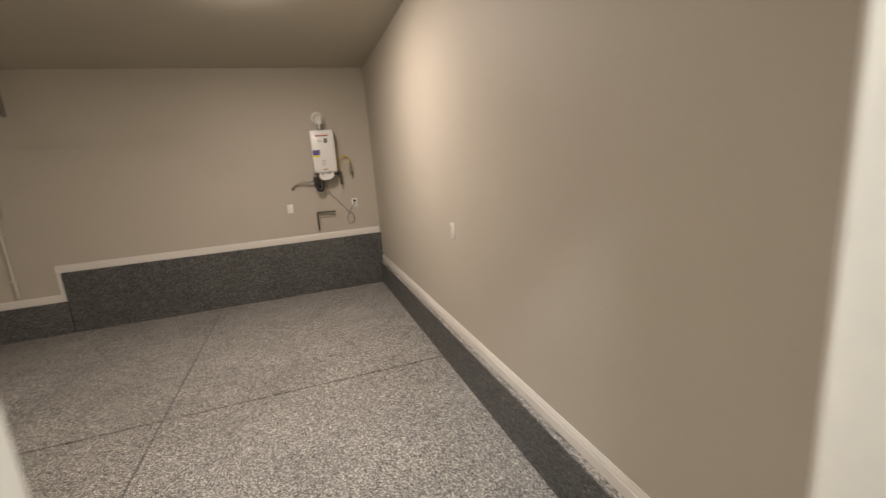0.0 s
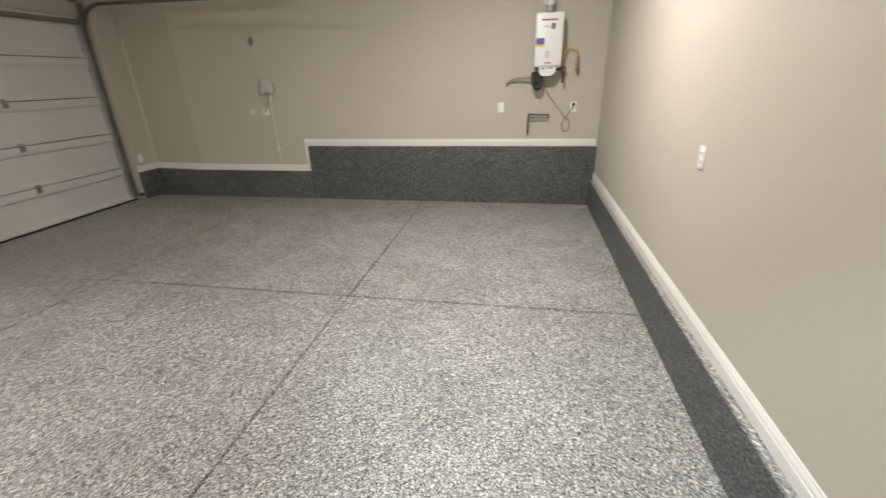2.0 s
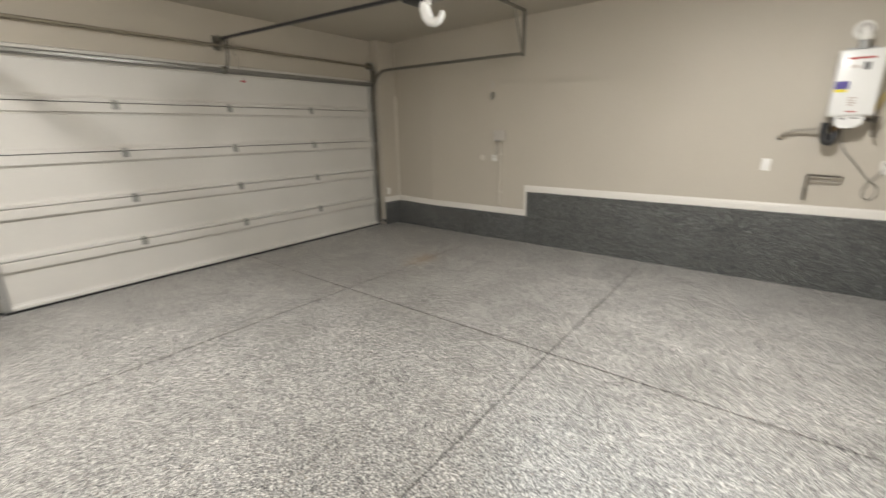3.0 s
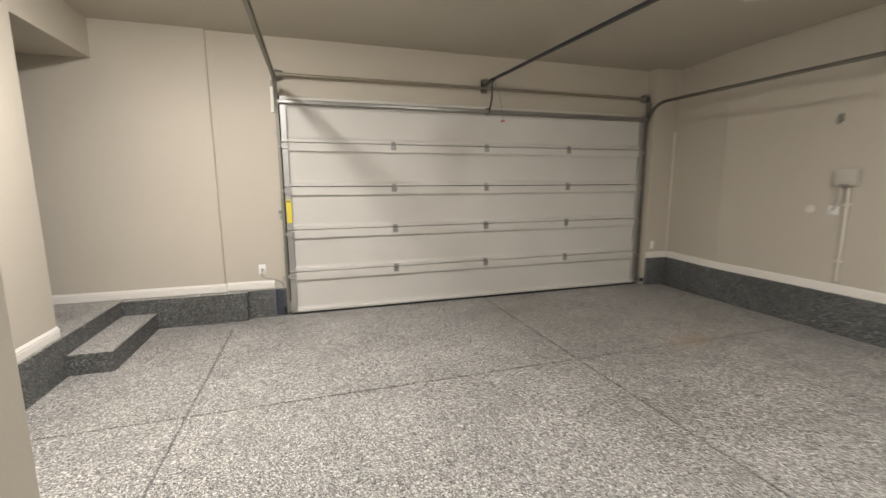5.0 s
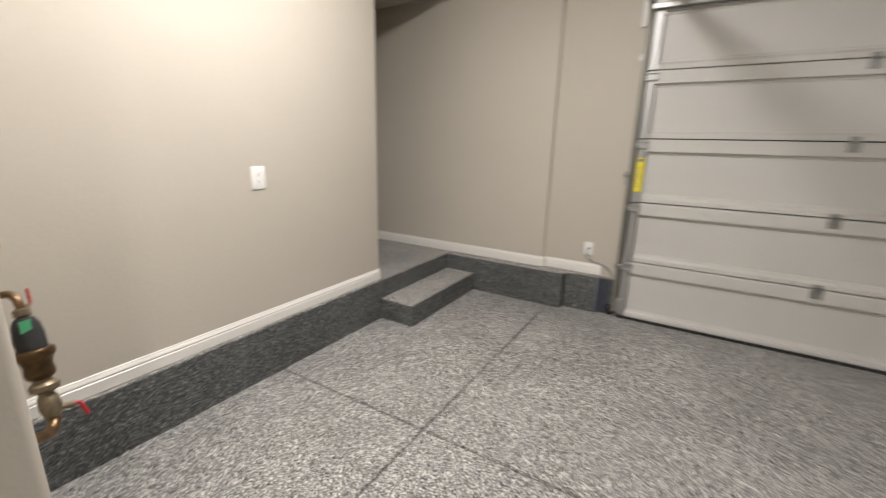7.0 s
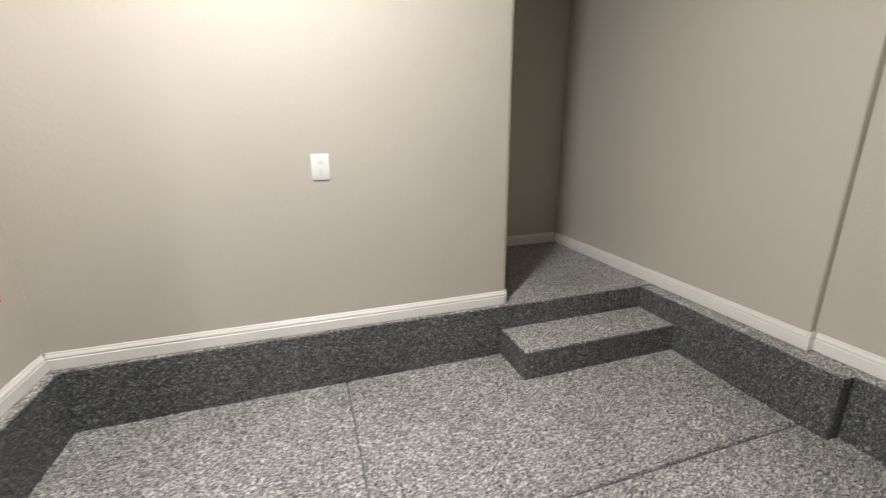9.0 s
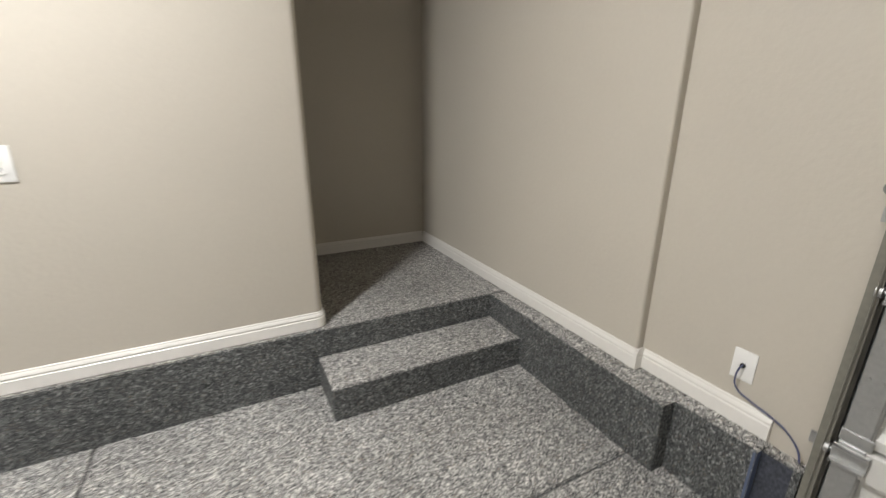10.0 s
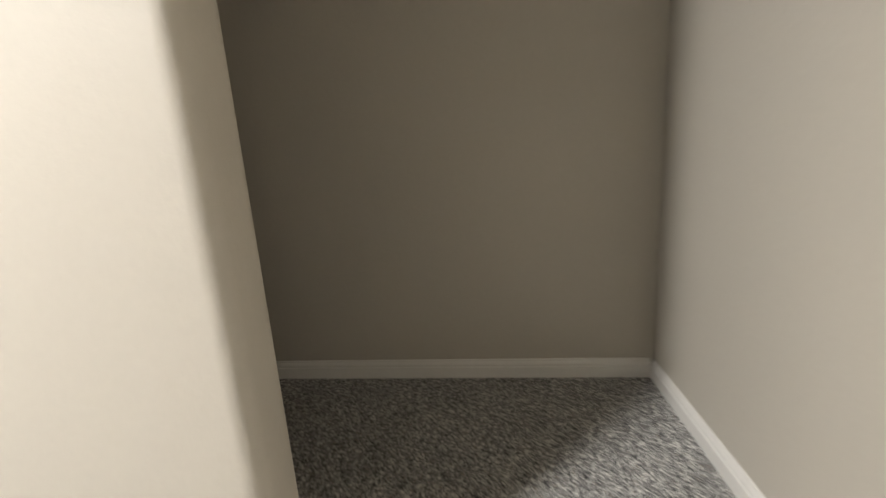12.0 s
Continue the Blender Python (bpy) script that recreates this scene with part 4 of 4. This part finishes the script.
def build_meter_wall():
    j = thing("junction_box", (-3.200, YN, 1.48), "grey painted electrical box with conduit running down the wall", "junction box")
    part("case", box(B(), -3.28, -3.11, YN - 0.06, YN - 0.0005, 1.49, 1.635, 0.008, 2), M_BOX, j, smooth=True)
    part("lid", box(B(), -3.285, -3.105, YN - 0.066, YN - 0.0602, 1.484, 1.641, 0.004, 2), M_BOX, j, smooth=True)
    part("latch", box(B(), -3.240, -3.160, YN - 0.073, YN - 0.0662, 1.482, 1.498, 0.003), M_GREY, j)
    part("conduit", rod(B(), (-3.178, YN - 0.025, 0.55), (-3.178, YN - 0.025, 1.475), 0.0135, seg=14), M_CONDUIT, j, "pale painted conduit", True)
    for z in (0.75, 1.3):
        part("strap", box(B(), -3.210, -3.146, YN - 0.042, YN - 0.0005, z - 0.01, z + 0.01, 0.003), M_CONDUIT, j)
    part("side_elbow", tube(B(), [(-3.240, YN - 0.03, 1.476), (-3.240, YN - 0.03, 1.4), (-3.250, YN - 0.03, 1.32), (-3.290, YN - 0.03, 1.24)], 0.011, 10, 3), M_BOX, j, smooth=True)
    ob, put = wall_plate("cover_plate", (-3.253, YN, 1.212), (0, -1, 0), "blank", "small pale cover plate under the junction box", "cover plate", 0.09, 0.09)
    r = thing("round_cover", (-3.500, YN, 1.24), "round pale blank cover on the wall", "cover plate")
    part("disc", lathe(B(), [(0.045, 0), (0.045, 0.004), (0.038, 0.008)], Matrix.Translation((-3.500, YN - 0.0005, 1.24)) @ Matrix.Rotation(radians(90), 4, "X")), M_CONDUIT, r, smooth=True)
    h = thing("wall_hook", (-3.330, YN, 2.12), "small dark metal hook with a pale patch above", "hook")
    part("plate", box(B(), -3.355, -3.305, YN - 0.006, YN - 0.0005, 2.09, 2.17, 0.002), M_GALV_D, h)
    part("hook", tube(B(), [(-3.330, YN - 0.004, 2.15), (-3.330, YN - 0.05, 2.14), (-3.330, YN - 0.065, 2.1), (-3.330, YN - 0.045, 2.07), (-3.330, YN - 0.02, 2.09)], 0.008, 8, 4), M_HINGE, h, smooth=True)
    part("pad", box(B(), -3.370, -3.315, YN - 0.004, YN - 0.0005, 2.21, 2.32, 0.002), M_BOX, h, "pale adhesive pad")
    for ob in (j, r, h):
        ob.location += Vector((0.04, 0, -0.03))


def build_plumbing():
    s = thing("hose_bib", (XP, 0.05, 1.128), "yellow brass hose bib with a dark wheel handle", "faucet")
    y, z = 0.05, 1.128
    part("escutcheon", lathe(B(), [(0.018, 0), (0.017, 0.01), (0.013, 0.014)], Matrix.Translation((XP, y, z)) @ Matrix.Rotation(radians(-90), 4, "Y")), M_CAULK, s, "white caulked sleeve", True)
    bm = rod(B(), (XP - 0.015, y, z), (XP - 0.075, y, z - 0.002), 0.0125, seg=16)
    rod(bm, (XP - 0.025, y, z), (XP - 0.05, y, z - 0.001), 0.018, seg=6)
    lathe(bm, [(0.014, -0.02), (0.02, -0.012), (0.02, 0.012), (0.013, 0.02), (0.013, 0.03)], Matrix.Translation((XP - 0.088, y, z)))
    rod(bm, (XP - 0.095, y, z), (XP - 0.122, y, z - 0.013), 0.0135, seg=16)
    rod(bm, (XP - 0.12, y, z - 0.012), (XP - 0.146, y, z - 0.024), 0.0175, seg=18)
    part("body", bm, M_BRASS, s, smooth=True)
    bm = rod(B(), (XP - 0.088, y, z + 0.03), (XP - 0.094, y, z + 0.062), 0.007, seg=10)
    rod(bm, (XP - 0.0895, y, z + 0.032), (XP - 0.091, y, z + 0.044), 0.013, seg=6)
    part("stem", bm, M_BRASS, s, smooth=True)
    bm = B()
    c = Vector((XP - 0.094, y, z + 0.064))
    for k in range(4):
        a = radians(20 + 90 * k)
        rod(bm, c, c + Vector((0.032 * math.cos(a), 0.032 * math.sin(a), 0.0)), 0.006, 0.0075, seg=8)
    rod(bm, c - Vector((0, 0, 0.007)), c + Vector((0, 0, 0.008)), 0.011, seg=12)
    part("wheel_handle", bm, M_CORD, s, "dark cross handle", True)

    p = thing("pressure_regulator", (XP - 0.12, 0.09, 0.77), "bronze pressure regulator with copper pipes, valves and a green tag", "plumbing")
    a, b = Vector((XP - 0.12, 0.13, 0.6)), Vector((XP - 0.125, 0.03, 0.955))
    k = 0.83    # length of the assembly against its nominal pattern
    ax = (b - a).normalized()

    def along(d):
        return a + ax * d * k

    def turned(prof, seg=24):
        m = Matrix.Translation(a) @ ax.to_track_quat("Z", "Y").to_matrix().to_4x4()
        return lathe(B(), [(r * 0.72, h * k) for r, h in prof], m, seg)
    part("lower_pipe", tube(B(), [(XP - 0.001, 0.235, 0.645), (XP - 0.05, 0.2, 0.622), (XP - 0.098, 0.158, 0.598), along(0.02), along(0.06)], 0.0155, 14, 4), M_COPPER, p, "tarnished copper pipe", True)
    part("wall_sleeve", lathe(B(), [(0.03, 0), (0.028, 0.012), (0.02, 0.02)], Matrix.Translation((XP, 0.235, 0.645)) @ Matrix.Diagonal((0.7, 0.7, 0.7, 1)) @ Matrix.Rotation(radians(-90), 4, "Y")), M_CAULK, p, "white caulked sleeve", True)
    part("ball_valve", turned([(0.024, 0.03), (0.03, 0.04), (0.036, 0.065), (0.033, 0.1), (0.026, 0.108), (0.026, 0.13)]), M_SOLDER, p, "brass ball valve", True)
    e = along(0.055)
    st = part("valve_stem", rod(B(), e, e + Vector((-0.05, 0.015, -0.002)), 0.009, seg=12), M_SOLDER, p, smooth=True)
    part("red_lever", rod(rod(B(), e + Vector((-0.045, 0.015, 0.003)), e + Vector((-0.06, 0.017, -0.004)), 0.005, seg=10), e + Vector((-0.06, 0.017, -0.004)), e + Vector((-0.07, 0.026, -0.045)), 0.006, 0.005, seg=10), M_RED, st, "red vinyl lever")
    part("union", turned([(0.03, 0.12), (0.046, 0.127), (0.048, 0.144), (0.04, 0.153), (0.03, 0.159), (0.03, 0.17)], 12), M_SOLDER, p, "dull brass union nut", True)
    part("regulator_body", turned([(0.03, 0.165), (0.044, 0.175), (0.048, 0.188), (0.045, 0.215), (0.052, 0.236), (0.063, 0.246), (0.065, 0.263), (0.06, 0.27), (0.03, 0.274)], 28), M_BRONZE, p, "aged bronze bell body", True)
    part("regulator_bonnet", turned([(0.047, 0.272), (0.047, 0.325), (0.042, 0.358), (0.03, 0.38), (0.014, 0.386)], 28), M_RUBBER, p, "black bonnet", True)
    part("top_fitting", turned([(0.02, 0.384), (0.027, 0.39), (0.027, 0.41), (0.018, 0.415)], 6), M_SOLDER, p, smooth=True)
    t = along(0.36)
    part("green_tag", box(B(), t.x - 0.004, t.x + 0.02, t.y + 0.034, t.y + 0.0355, t.z - 0.012, t.z + 0.022), M_GREEN, p, "green paper tag")
    part("upper_pipe", tube(B(), [along(0.4), along(0.43), (XP - 0.122, 0.018, 0.962), (XP - 0.108, 0.0, 0.97), (XP - 0.06, -0.04, 0.955), (XP - 0.001, -0.1, 0.94)], 0.0105, 12, 4), M_COPPER, p, "thin copper pipe", True)
    part("wall_sleeve", lathe(B(), [(0.021, 0), (0.02, 0.01), (0.014, 0.016)], Matrix.Translation((XP, -0.1, 0.94)) @ Matrix.Rotation(radians(-90), 4, "Y")), M_CAULK, p, smooth=True)
    part("side_pipe", tube(B(), [(XP - 0.001, -0.22, 0.775), (XP - 0.04, -0.16, 0.785), (XP - 0.09, -0.02, 0.815), along(0.3)], 0.012, 12, 4), M_SOLDER, p, smooth=True)
    part("wall_sleeve", lathe(B(), [(0.021, 0), (0.02, 0.01), (0.014, 0.016)], Matrix.Translation((XP, -0.22, 0.775)) @ Matrix.Rotation(radians(-90), 4, "Y")), M_CAULK, p, smooth=True)
    for q, up in ((along(0.405), 1), (along(0.33), -1)):
        tip = q + Vector((-0.042, -0.11, -0.02))
        v = part("test_cock", rod(B(), q, tip, 0.0075, seg=10), M_SOLDER, p, smooth=True)
        z0, z1 = (tip.z, tip.z + 0.052) if up > 0 else (tip.z - 0.035, tip.z + 0.006)
        part("red_lever", box(B(), tip.x - 0.008, tip.x, tip.y - 0.004, tip.y + 0.004, z0, z1, 0.003, 2), M_RED, v, "red vinyl lever")
    s.scale = (0.74, 0.74, 0.74)


def build_lamps():
    for (x, y), k, mat in ((LAMP_EAST, 1.0, M_LAMP), (LAMP_WEST, 0.9, M_LAMP2)):
        c = thing("ceiling_light", (x, y, H), "round white flush ceiling light, switched on", "ceiling light", "ceiling lights")
        m = Matrix.Translation((x, y, H - 0.0005)) @ Matrix.Diagonal((k, k, k, 1))
        part("base_ring", lathe(B(), [(0.165, 0), (0.165, -0.018), (0.155, -0.024)], m, 40), M_PLATE, c, smooth=True)
        part("diffuser", lathe(B(), [(0.15, -0.0245), (0.15, -0.03), (0.14, -0.038), (0.1, -0.045), (0.05, -0.048), (0.01, -0.049)], m, 32), mat, c, "glowing opal diffuser", True)


def build_hall_light():
    c = thing("hall_light", (0.3, -0.35, H), "round white ceiling light in the hall, switched on", "ceiling light")
    part("base_ring", lathe(B(), [(0.13, 0), (0.13, -0.018), (0.12, -0.024)], Matrix.Translation((0.3, -0.35, H - 0.0005)), 32), M_PLATE, c, smooth=True)
    part("diffuser", lathe(B(), [(0.118, -0.0245), (0.118, -0.04), (0.09, -0.06), (0.01, -0.07)], Matrix.Translation((0.3, -0.35, H - 0.0005)), 28), M_HALL, c, "glowing opal diffuser", True)


build_walls()
build_hall_light()
build_curbs()
build_baseboards()
build_garage_door()
build_opener()
build_heater()
build_meter_wall()
build_plates()
build_plumbing()
build_lamps()
build_floor()
